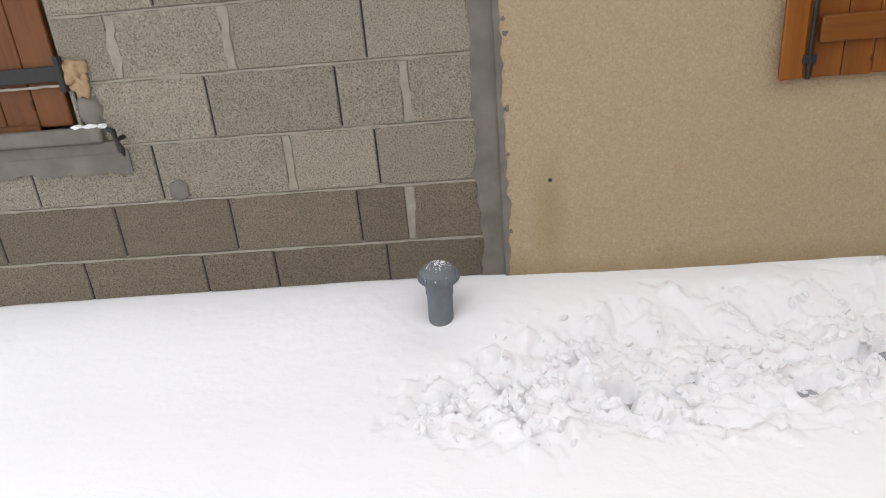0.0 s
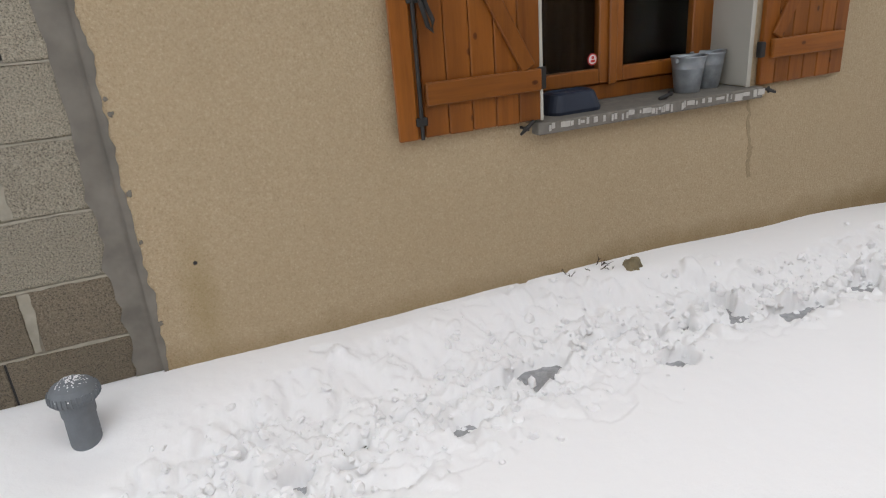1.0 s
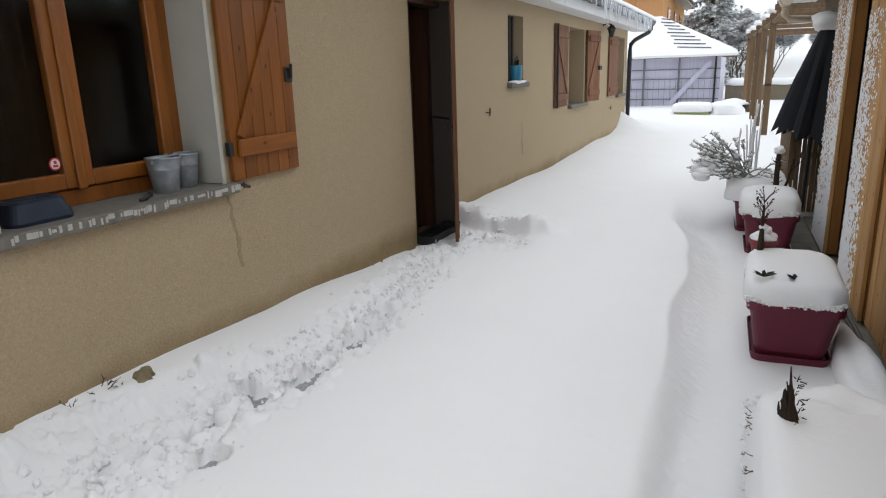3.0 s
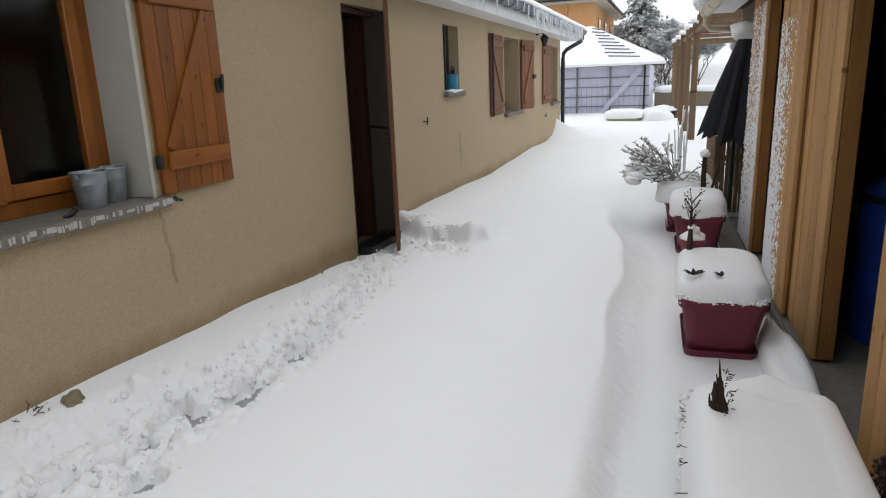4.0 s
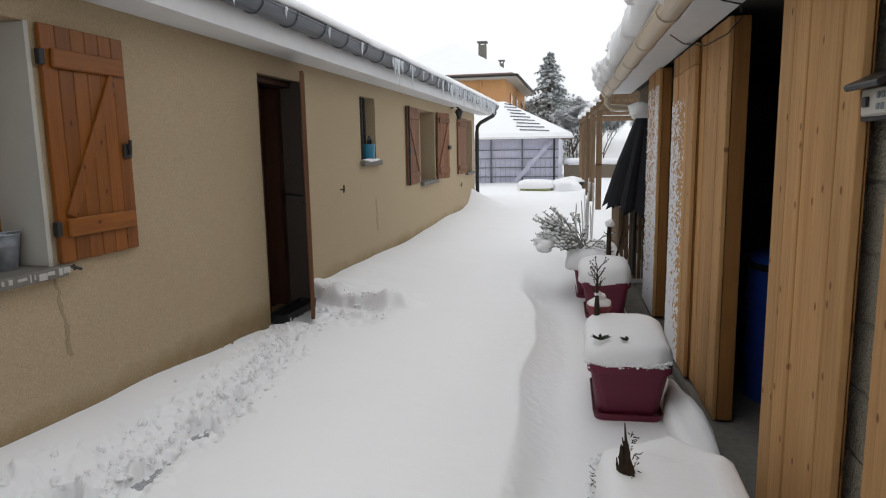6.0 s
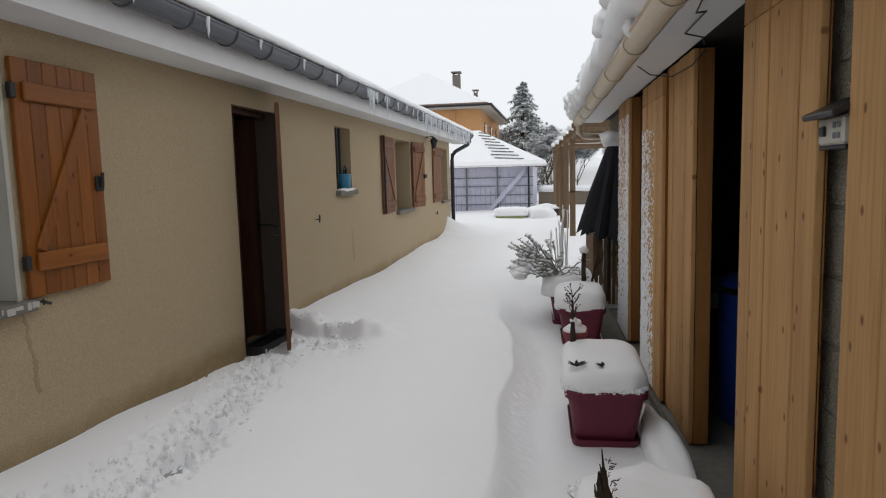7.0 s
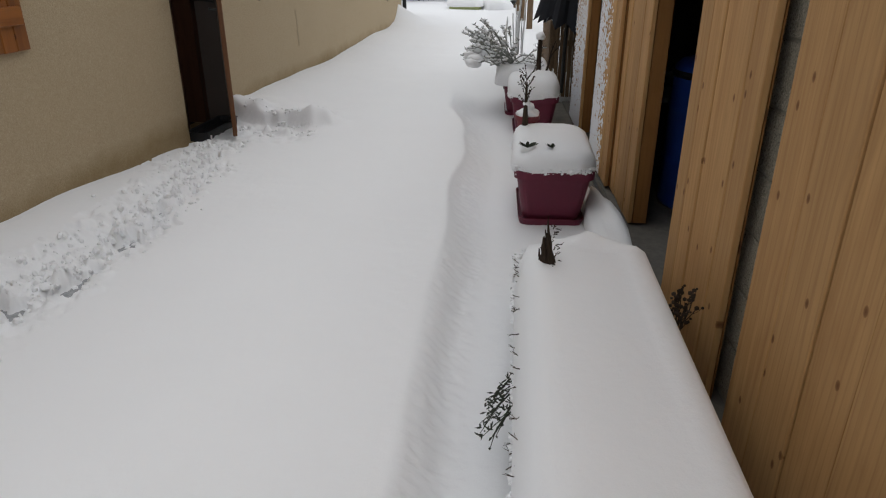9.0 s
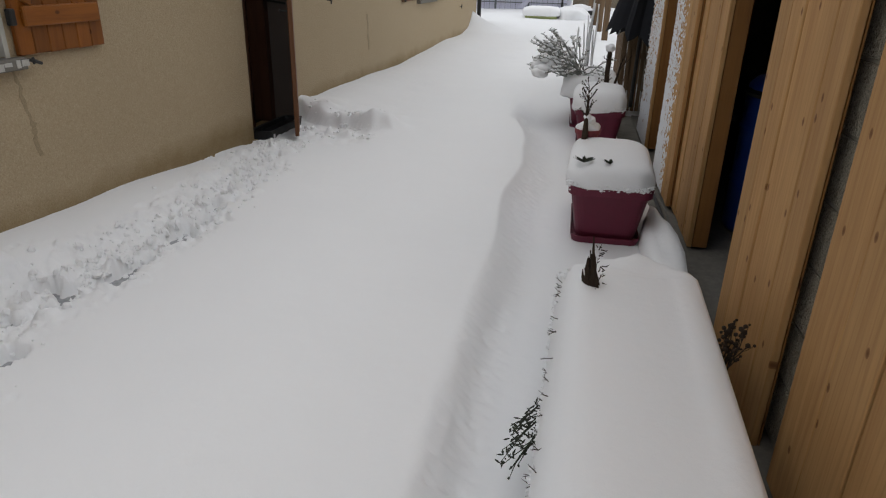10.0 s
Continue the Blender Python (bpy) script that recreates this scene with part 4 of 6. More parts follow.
def icicle(x, y, z, L, r):
    pts, rad = [], []
    for i in range(6):
        k = i / 5
        pts.append((x + 0.003 * r3.uniform(-1, 1), y + 0.003 * r3.uniform(-1, 1), z - L * k))
        rad.append(max(0.0008, r * (1 - k) ** 0.8))
    return solo("icicle", tube(BM(), pts, rad, 7), ICE, "clear icicle hanging from the gutter", "icicle", "icicles on the gutter", smooth=True)


for x, L in ((3.2, 0.10), (4.6, 0.07), (5.4, 0.09), (7.22, 0.12), (7.41, 0.19), (7.60, 0.16), (7.95, 0.09), (8.6, 0.12), (9.1, 0.09), (9.5, 0.14), (3.9, 0.13), (6.2, 0.12), (7.30, 0.24), (7.36, 0.14), (7.46, 0.30), (7.55, 0.10), (8.05, 0.26), (8.15, 0.08), (9.8, 0.25), (10.2, 0.16)):
    icicle(x, 2.0, 2.43, L, 0.017)
x = 10.4
while x < 15.6:
    icicle(x, 2.0, 2.43, r3.uniform(0.12, 0.34), 0.022)
    x += r3.uniform(0.13, 0.27)

# ---------------------------------------------------------------- vent pipe, stone, weeds in the snow
vp = thing("vent_pipe", (-0.285, 2.25, 0.08), "grey plastic vent pipe with a frosted cowl standing in the snow", "vent pipe")
lean = Matrix.Translation((-0.275, 2.265, 0.035)) @ pose(0, 0, 0, 0, 1.5, 0)
part("pipe", lathe(BM(), [(0.050, -0.05), (0.050, 0.21), (0.054, 0.212), (0.054, 0.262), (0.047, 0.262)], (0, 0, 0), 28), GREY_PVC, vp, smooth=False, xf=lean)
part("cowl", lathe(BM(), [(0.052, 0.262), (0.074, 0.266), (0.079, 0.280), (0.077, 0.297), (0.064, 0.317), (0.035, 0.334), (0.004, 0.338)], (0, 0, 0), 32), GREY_PVC, vp, xf=lean)
ribs = BM()
for k in range(32):
    a = 2 * math.pi * k / 32
    tube(ribs, [(0.070 * math.cos(a), 0.070 * math.sin(a), 0.265), (0.080 * math.cos(a), 0.080 * math.sin(a), 0.278), (0.077 * math.cos(a), 0.077 * math.sin(a), 0.302)], 0.0028, 5)
part("cowl_rib", ribs, GREY_PVC, vp, xf=lean)
fr_ = BM()
for k in range(320):
    a, r = rng.uniform(0, 6.28), 0.076 * math.sqrt(rng.random())
    z = 0.338 - 0.045 * (r / 0.076) ** 2.5
    bmesh.ops.create_icosphere(fr_, subdivisions=1, radius=rng.uniform(0.0016, 0.004), matrix=Matrix.Translation((r * math.cos(a), r * math.sin(a), z)))
tagged(part("frost", fr_, SNOW_CRUST, vp, "frost grains", xf=lean), kind="stuff")

r8 = random.Random(21)
vs, fs = [], []
unit = BM()
bmesh.ops.create_icosphere(unit, subdivisions=1, radius=1.0)
iv = [v.co.copy() for v in unit.verts]
it = [tuple(v.index for v in f.verts) for f in unit.faces]
unit.free()
for k in range(1900):
    x = r8.uniform(-0.35, 5.1)
    ty, tw = lerp_list(x, TRACK_Y), lerp_list(x, TRACK_W)
    y = min(2.44, ty + r8.gauss(-0.05, 0.50) * tw)
    r = 0.004 + 0.022 * r8.random() ** 3
    z = ground_height(x, y) + r * 0.25
    i = len(vs)
    q = Euler((r8.uniform(0, 6), r8.uniform(0, 6), r8.uniform(0, 6))).to_matrix()
    sx, sy, sz = r8.uniform(0.7, 1.5), r8.uniform(0.7, 1.3), r8.uniform(0.5, 0.9)
    vs += [tuple(Vector((x, y, z)) + q @ Vector((c.x * sx, c.y * sy, c.z * sz)) * r * r8.uniform(0.85, 1.15)) for c in iv]
    fs += [tuple(i + j for j in t_) for t_ in it]
for k in range(120):
    y = r8.uniform(1.55, 2.35)
    x = 5.50 + 0.40 * (y - 1.5) / 0.98 + (r8.gauss(-0.26, 0.05) if k % 2 else r8.gauss(0.06, 0.06))
    r = 0.005 + 0.022 * r8.random() ** 2.5
    i = len(vs)
    z = ground_height(x, y) + r * 0.3
    vs += [tuple(Vector((x, y, z)) + Vector((c.x * 1.2, c.y, c.z * 0.8)) * r * r8.uniform(0.8, 1.2)) for c in iv]
    fs += [tuple(i + j for j in t_) for t_ in it]
me = bpy.data.meshes.new("snow_crumbs")
me.from_pydata(vs, [], fs)
me.materials.append(SNOW)
tagged(new("snow_crumbs", me), "loose crumbs of trodden snow along the track", "snow", kind="stuff")

solo("stone", blob(BM(), (2.10, 2.375, 0.165), (0.045, 0.035, 0.055), 0.6, 4, 3), STONE, "mossy brown stone poking from the snow", "stone")


def twig(bm, p, dirn, L, r, depth, spread, rnd, leaf=None):
    p = Vector(p)
    dirn = Vector(dirn).normalized()
    mid = p + dirn * L * 0.5 + Vector((rnd.uniform(-1, 1), rnd.uniform(-1, 1), rnd.uniform(-1, 1))) * L * 0.06
    end = p + dirn * L
    tube(bm, [p, mid, end], [r, r * 0.8, r * 0.5], 5)
    if leaf is not None:
        leaf.append(end)
    if depth:
        for k in range(rnd.choice((2, 3))):
            f = rnd.uniform(0.45, 0.95)
            nd = dirn + Vector((rnd.uniform(-1, 1), rnd.uniform(-1, 1), rnd.uniform(-0.6, 1))) * spread
            twig(bm, p + dirn * L * f, nd, L * rnd.uniform(0.45, 0.7), r * 0.55, depth - 1, spread, rnd, leaf)


for at, n in (((1.93, 2.44, 0.175), 5), ((2.02, 2.42, 0.17), 4), ((1.80, 2.44, 0.18), 3), ((0.53, 1.85, 0.02), 4)):
    g = BM()
    for k in range(n):
        a = rng.uniform(0, 6.28)
        twig(g, (at[0] + 0.03 * math.cos(a), at[1] + 0.02 * math.sin(a), at[2]), (math.cos(a), 0.5 * math.sin(a) - 0.3, 0.7), rng.uniform(0.02, 0.06), 0.0025, 1, 0.6, rng)
    solo("dry_weed", g, DEAD, "dry weed stalks sticking out of the snow", "weed", kind="stuff")

# ---------------------------------------------------------------- timber-clad shed
SHED = Matrix.Translation((2.0, -0.75, 0)) @ pose(0, 0, 0, 0, 0, 1.5)


def panel(s0, s1, off, thick, z0, z1, bw, label, seam=None, snowy=0.0):
    """A panel of upright planks, outer face at off, built along the shed's front."""
    at = SHED @ Vector(((s0 + s1) / 2, off - thick / 2, z0))
    e = thing("plank_panel", at, label, "cladding", "shed cladding panels")
    n = max(1, round((s1 - s0) / bw))
    w = (s1 - s0) / n
    for i in range(n):
        a, b_ = s0 + i * w + (0.0025 if i else 0), s0 + (i + 1) * w - (0.0025 if i < n - 1 else 0)
        o = off + 0.003 * math.sin(i * 2.3)
        if seam:
            part("plank", box(BM(), a, b_, o - 0.024, o, z0, seam - 0.002, 0.003), PINE, e, xf=SHED)
            part("plank", box(BM(), a, b_, o - 0.024, o, seam + 0.002, z1, 0.003), PINE, e, xf=SHED)
        else:
            part("plank", box(BM(), a, b_, o - 0.024, o, z0, z1, 0.003), PINE, e, xf=SHED)
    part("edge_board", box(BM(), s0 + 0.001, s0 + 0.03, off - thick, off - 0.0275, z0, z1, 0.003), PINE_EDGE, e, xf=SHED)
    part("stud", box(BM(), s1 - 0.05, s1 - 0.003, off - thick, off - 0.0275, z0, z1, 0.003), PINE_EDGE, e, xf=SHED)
    return e


panel(-3.2, 0.0, 0.0, 0.055, -0.06, 2.12, 0.205, "pale knotty pine planks on the shed front")
panel(0.19, 0.89, 0.0, 0.032, -0.10, 2.12, 0.14, "pale pine plank panel beside the shed opening", seam=1.985)
panel(1.90, 2.62, -0.04, 0.107, -0.07, 2.09, 0.18, "pale pine plank panel at the shed opening's far side")
panel(2.57, 3.39, 0.0, 0.038, -0.06, 2.06, 0.22, "narrow pine plank panel speckled with snow", seam=1.93)
panel(4.15, 4.95, 0.0, 0.10, -0.06, 2.09, 0.30, "pine plank panel crusted with blown snow")

# block wall behind the cladding, in courses
bw_ = thing("wall_shed", SHED @ Vector((0, -0.16, 0)), "grey hollow-block wall of the shed behind its cladding", "wall", kind="structure")
part("joint_bed", box(BM(), -3.2, 0.86, -0.255, -0.075, -0.1, 2.12), MORTAR, bw_, xf=SHED)
for k in range(11):
    z = -0.06 + 0.20 * k
    s = -0.62 + (0.25 if k % 2 else 0)
    while s < 0.8:
        part("block", box(BM(), s + 0.005, min(0.855, s + 0.495), -0.262, -0.066, z + 0.005, z + 0.195, 0.004), BLOCK, bw_, xf=SHED)
        s += 0.5
solo("wall_shed_far", box(BM(), 2.65, 7.0, -0.26, -0.128, -0.1, 2.12, 0, 1), BLOCK_DAMP, "grey block wall behind the far cladding", "wall", kind="structure", xf=SHED)
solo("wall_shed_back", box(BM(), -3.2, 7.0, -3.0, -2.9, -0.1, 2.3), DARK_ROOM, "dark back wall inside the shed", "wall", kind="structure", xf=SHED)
solo("wall_shed_end", box(BM(), 6.9, 7.0, -2.9, -0.26, -0.1, 2.3), BLOCK_DAMP, "end wall of the shed", "wall", kind="structure", xf=SHED)
solo("wall_shed_near", box(BM(), -3.3, -3.2, -3.0, -0.07, -0.1, 2.3), BLOCK_DAMP, "near end wall of the shed", "wall", kind="structure", xf=SHED)
solo("floor_shed", box(BM(), -3.3, 7.0, -3.0, -0.002, -0.16, -0.085), CONCRETE, "bare concrete floor of the shed", "floor", kind="structure", xf=SHED)
solo("pavement_strip", box(BM(), -3.3, 7.0, 0.0, 0.34, -0.20, -0.095), MORTAR_DARK, "bare wet strip of concrete along the shed", "pavement", kind="structure", xf=SHED)
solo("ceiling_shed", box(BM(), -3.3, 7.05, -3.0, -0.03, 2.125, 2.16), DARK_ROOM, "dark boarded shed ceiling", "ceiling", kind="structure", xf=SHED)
solo("soffit_shed", box(BM(), -3.3, 7.05, -0.029, 0.205, 2.095, 2.115), SOFFIT, "white soffit under the shed eaves", "soffit", kind="structure", xf=SHED)
rf = BM()
loft(rf, [[(-3.3, 0.22, 2.14), (-3.3, -3.1, 3.1), (-3.3, -3.1, 3.05), (-3.3, 0.22, 2.10)], [(7.1, 0.22, 2.14), (7.1, -3.1, 3.1), (7.1, -3.1, 3.05), (7.1, 0.22, 2.10)]])
solo("roof_shed", rf, TILE, "low shed roof under snow", "roof", kind="structure", xf=SHED)
sg = thing("shed_gutter", SHED @ Vector((2, 0.32, 2.05)), "beige plastic gutter along the shed eaves", "gutter")
part("trough", half_gutter(BM(), (-3.3, 0.27, 2.12), (7.15, 0.27, 2.12), 0.062), BEIGE_PVC, sg, xf=SHED)
part("rim", tube(BM(), [(-3.3, 0.333, 2.122), (7.15, 0.333, 2.122)], 0.008, 8), BEIGE_PVC, sg, xf=SHED)
for s in (-2.2, -1.2, -0.2, 0.8, 1.8, 2.8, 3.8, 4.8, 5.8, 6.8):
    part("joint_sleeve", half_gutter(BM(), (s, 0.27, 2.12), (s + 0.09, 0.27, 2.12), 0.0695), BEIGE_PVC, sg, xf=SHED)
part("outlet", tube(BM(), [(7.0, 0.27, 2.06), (7.0, 0.27, 1.98), (7.02, 0.22, 1.93), (7.05, -0.2, 1.90)], 0.04, 12), BEIGE_PVC, sg, smooth=True, xf=SHED)
prof = [(0.37, 2.15), (0.41, 2.21), (0.40, 2.30), (0.34, 2.39), (0.2, 2.47), (-0.6, 2.68), (-3.1, 3.35), (-3.1, 3.12), (0.2, 2.18), (0.3, 2.14)]
rs = snow_bar(-3.3, 7.2, prof, 0.05, 0.07, 6)
rl = random.Random(31)
for k in range(46):
    s_ = rl.uniform(1.0, 7.1) if k % 2 else rl.uniform(5.6, 7.15)
    q = rl.uniform(0.04, 0.10)
    blob(rs, (s_, 0.34 + rl.uniform(-0.06, 0.05), 2.21 + rl.uniform(-0.03, 0.16)), (q * 1.2, q, q * 0.9), 0.6, k * 1.3, 3)
solo("roof_snow", rs, SNOW, "thick lumpy snow overhanging the shed gutter", "snow", smooth=True, xf=SHED)

# wires under the soffit, wall switch box
cb = tube(BM(), [(0.75, 0.17, 2.09), (1.0, 0.15, 2.07), (1.05, 0.10, 2.085), (1.35, 0.12, 2.06), (1.30, 0.05, 2.03), (1.42, 0.02, 2.02)], 0.0035, 6)
solo("cable", cb, IRON, "thin dark cable looped under the soffit", "cable", smooth=True, xf=SHED)
cb = tube(BM(), [(2.3, 0.19, 2.07), (2.1, 0.15, 1.99), (1.95, 0.06, 1.955), (1.75, 0.0, 1.98), (1.6, -0.03, 2.03)], 0.0035, 6)
solo("cable", cb, IRON, "thin dark cable hanging over the shed opening", "cable", smooth=True, xf=SHED)
lb = thing("switch_box", SHED @ Vector((0.08, -0.03, 1.50)), "white switch box under a dark hinged cover", "switch box")
part("housing", box(BM(), 0.02, 0.17, -0.066, 0.005, 1.512, 1.585, 0.006), WHITE, lb, xf=SHED)
cv = box(BM(), -0.005, 0.195, 0, 0.115, -0.008, 0.010, 0.004)
cv.transform(Matrix.Translation((0, -0.066, 1.632)) @ Matrix.Rotation(radians(-24), 4, "X"))
part("cover", cv, BLACK_PLASTIC, lb, xf=SHED)
part("foot", box(BM(), 0.015, 0.175, -0.064, 0.0, 1.500, 1.511, 0.002), BLACK_PLASTIC, lb, xf=SHED)
part("rocker", box(BM(), 0.115, 0.145, 0.005, 0.014, 1.535, 1.562, 0.003), BLACK_PLASTIC, lb, xf=SHED)
for a in (0.04, 0.065):
    for z in (1.535, 1.562):
        part("button", box(BM(), a - 0.008, a + 0.008, 0.005, 0.009, z - 0.008, z + 0.008, 0.002), GREY_PVC, lb, xf=SHED)

# drum inside the opening
dr = thing("blue_drum", SHED @ Vector((2.36, -0.60, -0.085)), "tall blue plastic drum standing inside the shed", "drum")
dp = [(0.27, 0), (0.285, 0.02), (0.285, 0.28), (0.295, 0.30), (0.285, 0.32), (0.285, 0.60), (0.295, 0.62), (0.285, 0.64), (0.28, 0.86), (0.24, 0.90), (0.05, 0.91)]
part("barrel", lathe(BM(), dp, (2.36, -0.60, -0.085), 36), BLUE_DRUM, dr, smooth=True, xf=SHED)
part("lid_ring", lathe(BM(), [(0.285, 0.80), (0.295, 0.82), (0.285, 0.84)], (2.36, -0.60, -0.085), 36), BLACK_PLASTIC, dr, xf=SHED)
solo("hose", tube(BM(), [(4.4, 0.06, -0.08), (3.2, 0.055, -0.07), (2.4, 0.045, -0.06), (1.6, 0.04, -0.07), (0.9, 0.03, -0.08), (0.2, 0.03, -0.082)], 0.012, 8), BLACK_PLASTIC, "black hose lying along the foot of the cladding", "hose", smooth=True, xf=SHED)

# snow blown against the far panels
r4 = random.Random(5)
for s0, s1, o, count, zt, lab in ((4.18, 4.95, 0.0, 5200, 2.0, "blown snow stuck to the far plank panel"), (2.85, 3.39, 0.0, 4600, 1.8, "blown snow speckling the narrow plank panel")):
    vs, fs = [], []
    for k in range(count):
        z = -0.05 + zt * r4.random() ** 1.6
        s = s1 - (s1 - s0) * r4.random() ** (0.7 if s0 > 4 else 1.6)
        if s0 < 4 and s < 3.08 and r4.random() < 0.6:
            continue
        r = r4.uniform(0.004, 0.015) * (1.25 - 0.5 * z / zt)
        c = SHED @ Vector((s, o + 0.002, z))
        i = len(vs)
        ring = [SHED @ Vector((s + r * math.cos(a) * r4.uniform(0.7, 1.3), o + 0.001, z + r * math.sin(a) * r4.uniform(0.7, 1.4))) for a in (0, 1.05, 2.1, 3.14, 4.2, 5.2)]
        vs += [tuple(q) for q in ring] + [tuple(SHED @ Vector((s, o + r * 0.6, z)))]
        fs += [(i + j, i + (j + 1) % 6, i + 6) for j in range(6)]
    me = bpy.data.meshes.new("blown_snow")
    me.from_pydata(vs, [], fs)
    me.materials.append(SNOW_CRUST)
    me.shade_smooth()
    tagged(new("blown_snow", me), lab, "snow", kind="stuff")


# ---------------------------------------------------------------- planters
def snow_mound(cx, cy, z0, lx, ly, h, r, seed, amp=0.012, over=0.02, dents=()):
    """A soft cap of snow on a box: rounded, overhanging, with dents where plants come through."""
    bm = BM()
    levels = [(-0.10, 1.0), (-0.03, 1.03), (0.25, 1.045), (0.55, 1.02), (0.78, 0.95), (0.92, 0.84), (0.985, 0.66), (1.0, 0.40), (1.0, 0.15)]
    loops = []
    for k, f in levels:
        lo = []
        inset = (1 - f)
        for x, y, z in rrect(cx, cy, z0 + h * k, lx + over - inset * min(lx, ly), ly + over - inset * min(lx, ly), r * (0.5 + 0.5 * f) if inset < 0.5 else r * 0.3, 9):
            j = amp * (noise.noise(Vector((x * 5, y * 5, z * 5 + seed))) + 0.5 * noise.noise(Vector((x * 17, y * 17, z * 9 + seed))))
            lo.append((x + j, y + j, z + j * (0.4 if k < 0.5 else 1)))
        loops.append(lo)
    loft(bm, loops)
    bmesh.ops.triangulate(bm, faces=[f for f in bm.faces if len(f.verts) > 4])
    bmesh.ops.subdivide_edges(bm, edges=[e for e in bm.edges if e.calc_length() > 0.05], cuts=1, use_grid_fill=True)
    for v in bm.verts:
        for dx, dy, dr_, dd in dents:
            q = math.hypot(v.co.x - dx, v.co.y - dy) / dr_
            if q < 2 and v.co.z > z0 + 0.6 * h:
                v.co.z -= dd * math.exp(-q * q * 2)
    return bm


def trough_planter(cx, cy, lx, ly, h, label, turn=0.0):
    e = thing("trough_planter", (cx, cy, 0.0), label, "planter", "burgundy planters along the shed")
    z = 0.02
    xf = Matrix.Translation((cx, cy, 0)) @ pose(0, 0, 0, 0, 0, turn) @ Matrix.Translation((-cx, -cy, 0))
    b = BM()
    loft(b, [rrect(cx, cy, z, lx * 0.72, ly * 0.72, 0.05), rrect(cx, cy, z + 0.03, lx * 0.76, ly * 0.76, 0.055), rrect(cx, cy, z + h * 0.8, lx * 0.92, ly * 0.92, 0.06),
             rrect(cx, cy, z + h * 0.84, lx * 0.93, ly * 0.93, 0.06), rrect(cx, cy, z + h * 0.85, lx, ly, 0.065), rrect(cx, cy, z + h, lx * 1.01, ly * 1.01, 0.065),
             rrect(cx, cy, z + h, lx * 0.95, ly * 0.95, 0.06), rrect(cx, cy, z + h - 0.05, lx * 0.90, ly * 0.90, 0.055)])
    part("trough", b, BURGUNDY, e, xf=xf)
    s = BM()
    loft(s, [rrect(cx, cy, z - 0.03, lx * 0.80, ly * 0.80, 0.05), rrect(cx, cy, z + 0.012, lx * 0.84, ly * 0.85, 0.05), rrect(cx, cy, z + 0.014, lx * 0.82, ly * 0.83, 0.05), rrect(cx, cy, z - 0.01, lx * 0.79, ly * 0.79, 0.05)])
    part("saucer", s, BURGUNDY, e, xf=xf)
    part("soil", box(BM(), cx - lx * 0.43, cx + lx * 0.43, cy - ly * 0.43, cy + ly * 0.43, z + h - 0.06, z + h - 0.02), SOIL, e, xf=xf)
    return e


def rim_crumbs(parent, cx, cy, lx, ly, z, count, seed):
    """Grains of snow clinging along the lower edge of a cap."""
    r = random.Random(seed)
    loop = rrect(cx, cy, z, lx, ly, 0.07, 9)
    vs, fs = [], []
    run = [(Vector(loop[(i + 1) % len(loop)]) - Vector(loop[i])).length for i in range(len(loop))]
    for i in r.choices(range(len(loop)), run, k=count):
        p = Vector(loop[i]).lerp(Vector(loop[(i + 1) % len(loop)]), r.random())
        p += Vector((r.uniform(-0.008, 0.008), r.uniform(-0.008, 0.008), r.gauss(0, 0.010)))
        s = 0.003 + 0.008 * r.random() ** 2
        j = len(vs)
        vs += [tuple(p + Vector((c.x, c.y, c.z * 0.8)) * s * r.uniform(0.8, 1.2)) for c in iv]
        fs += [tuple(j + m for m in t_) for t_ in it]
    me = bpy.data.meshes.new("snow_fringe")
    me.from_pydata(vs, [], fs)
    me.materials.append(SNOW)
    o = new("snow_fringe", me)
    o.parent = parent
    o.matrix_parent_inverse = Matrix.Translation(parent.location).inverted()
    return tagged(o, kind="stuff")


# long raised bed nearest the camera's way
bed = thing("raised_bed", (1.4, -0.29, 0.0), "long low planting bed buried under smooth snow", "planter")
part("bed_side", box(BM(), -1.2, 2.70, -0.125, -0.095, 0.0, 0.20, 0.006), SOIL, bed)
part("bed_side", box(BM(), -1.2, 2.70, -0.59, -0.56, 0.0, 0.18, 0.006), SOIL, bed)
part("bed_end", box(BM(), 2.67, 2.70, -0.56, -0.125, 0.0, 0.20, 0.006), SOIL, bed)
part("soil", box(BM(), -1.2, 2.67, -0.56, -0.125, 0.0, 0.17), SOIL, bed)
part("snow_cap", snow_mound(0.78, -0.335, 0.16, 4.0, 0.49, 0.165, 0.20, 2, 0.030, 0.03, ((2.0, -0.30, 0.16, 0.012), (2.2, -0.50, 0.14, 0.03), (1.75, -0.52, 0.12, 0.022), (2.62, -0.40, 0.12, 0.02), (2.43, -0.2, 0.06, 0.055), (1.5, -0.40, 0.3, 0.03))), SNOW, bed, "smooth thick snow", smooth=True)

rim_crumbs(bed, 0.78, -0.335, 4.03, 0.53, 0.185, 1500, 4)
pl = trough_planter(3.93, -0.268, 0.70, 0.43, 0.30, "burgundy plastic trough planter on a saucer under snow", 1.5)
part("snow_cap", snow_mound(3.93, -0.268, 0.318, 0.70, 0.43, 0.122, 0.11, 5, 0.014, 0.0, ((3.66, -0.125, 0.035, 0.05), (3.66, -0.255, 0.03, 0.03))), SNOW, pl, "thick rounded snow", smooth=True)
part("slab", box(BM(), 3.66, 4.25, -0.56, -0.12, -0.10, -0.012, 0.006), MORTAR_DARK, pl, "dark wet concrete slab")
rim_crumbs(pl, 3.93, -0.268, 0.70, 0.43, 0.330, 1100, 1)
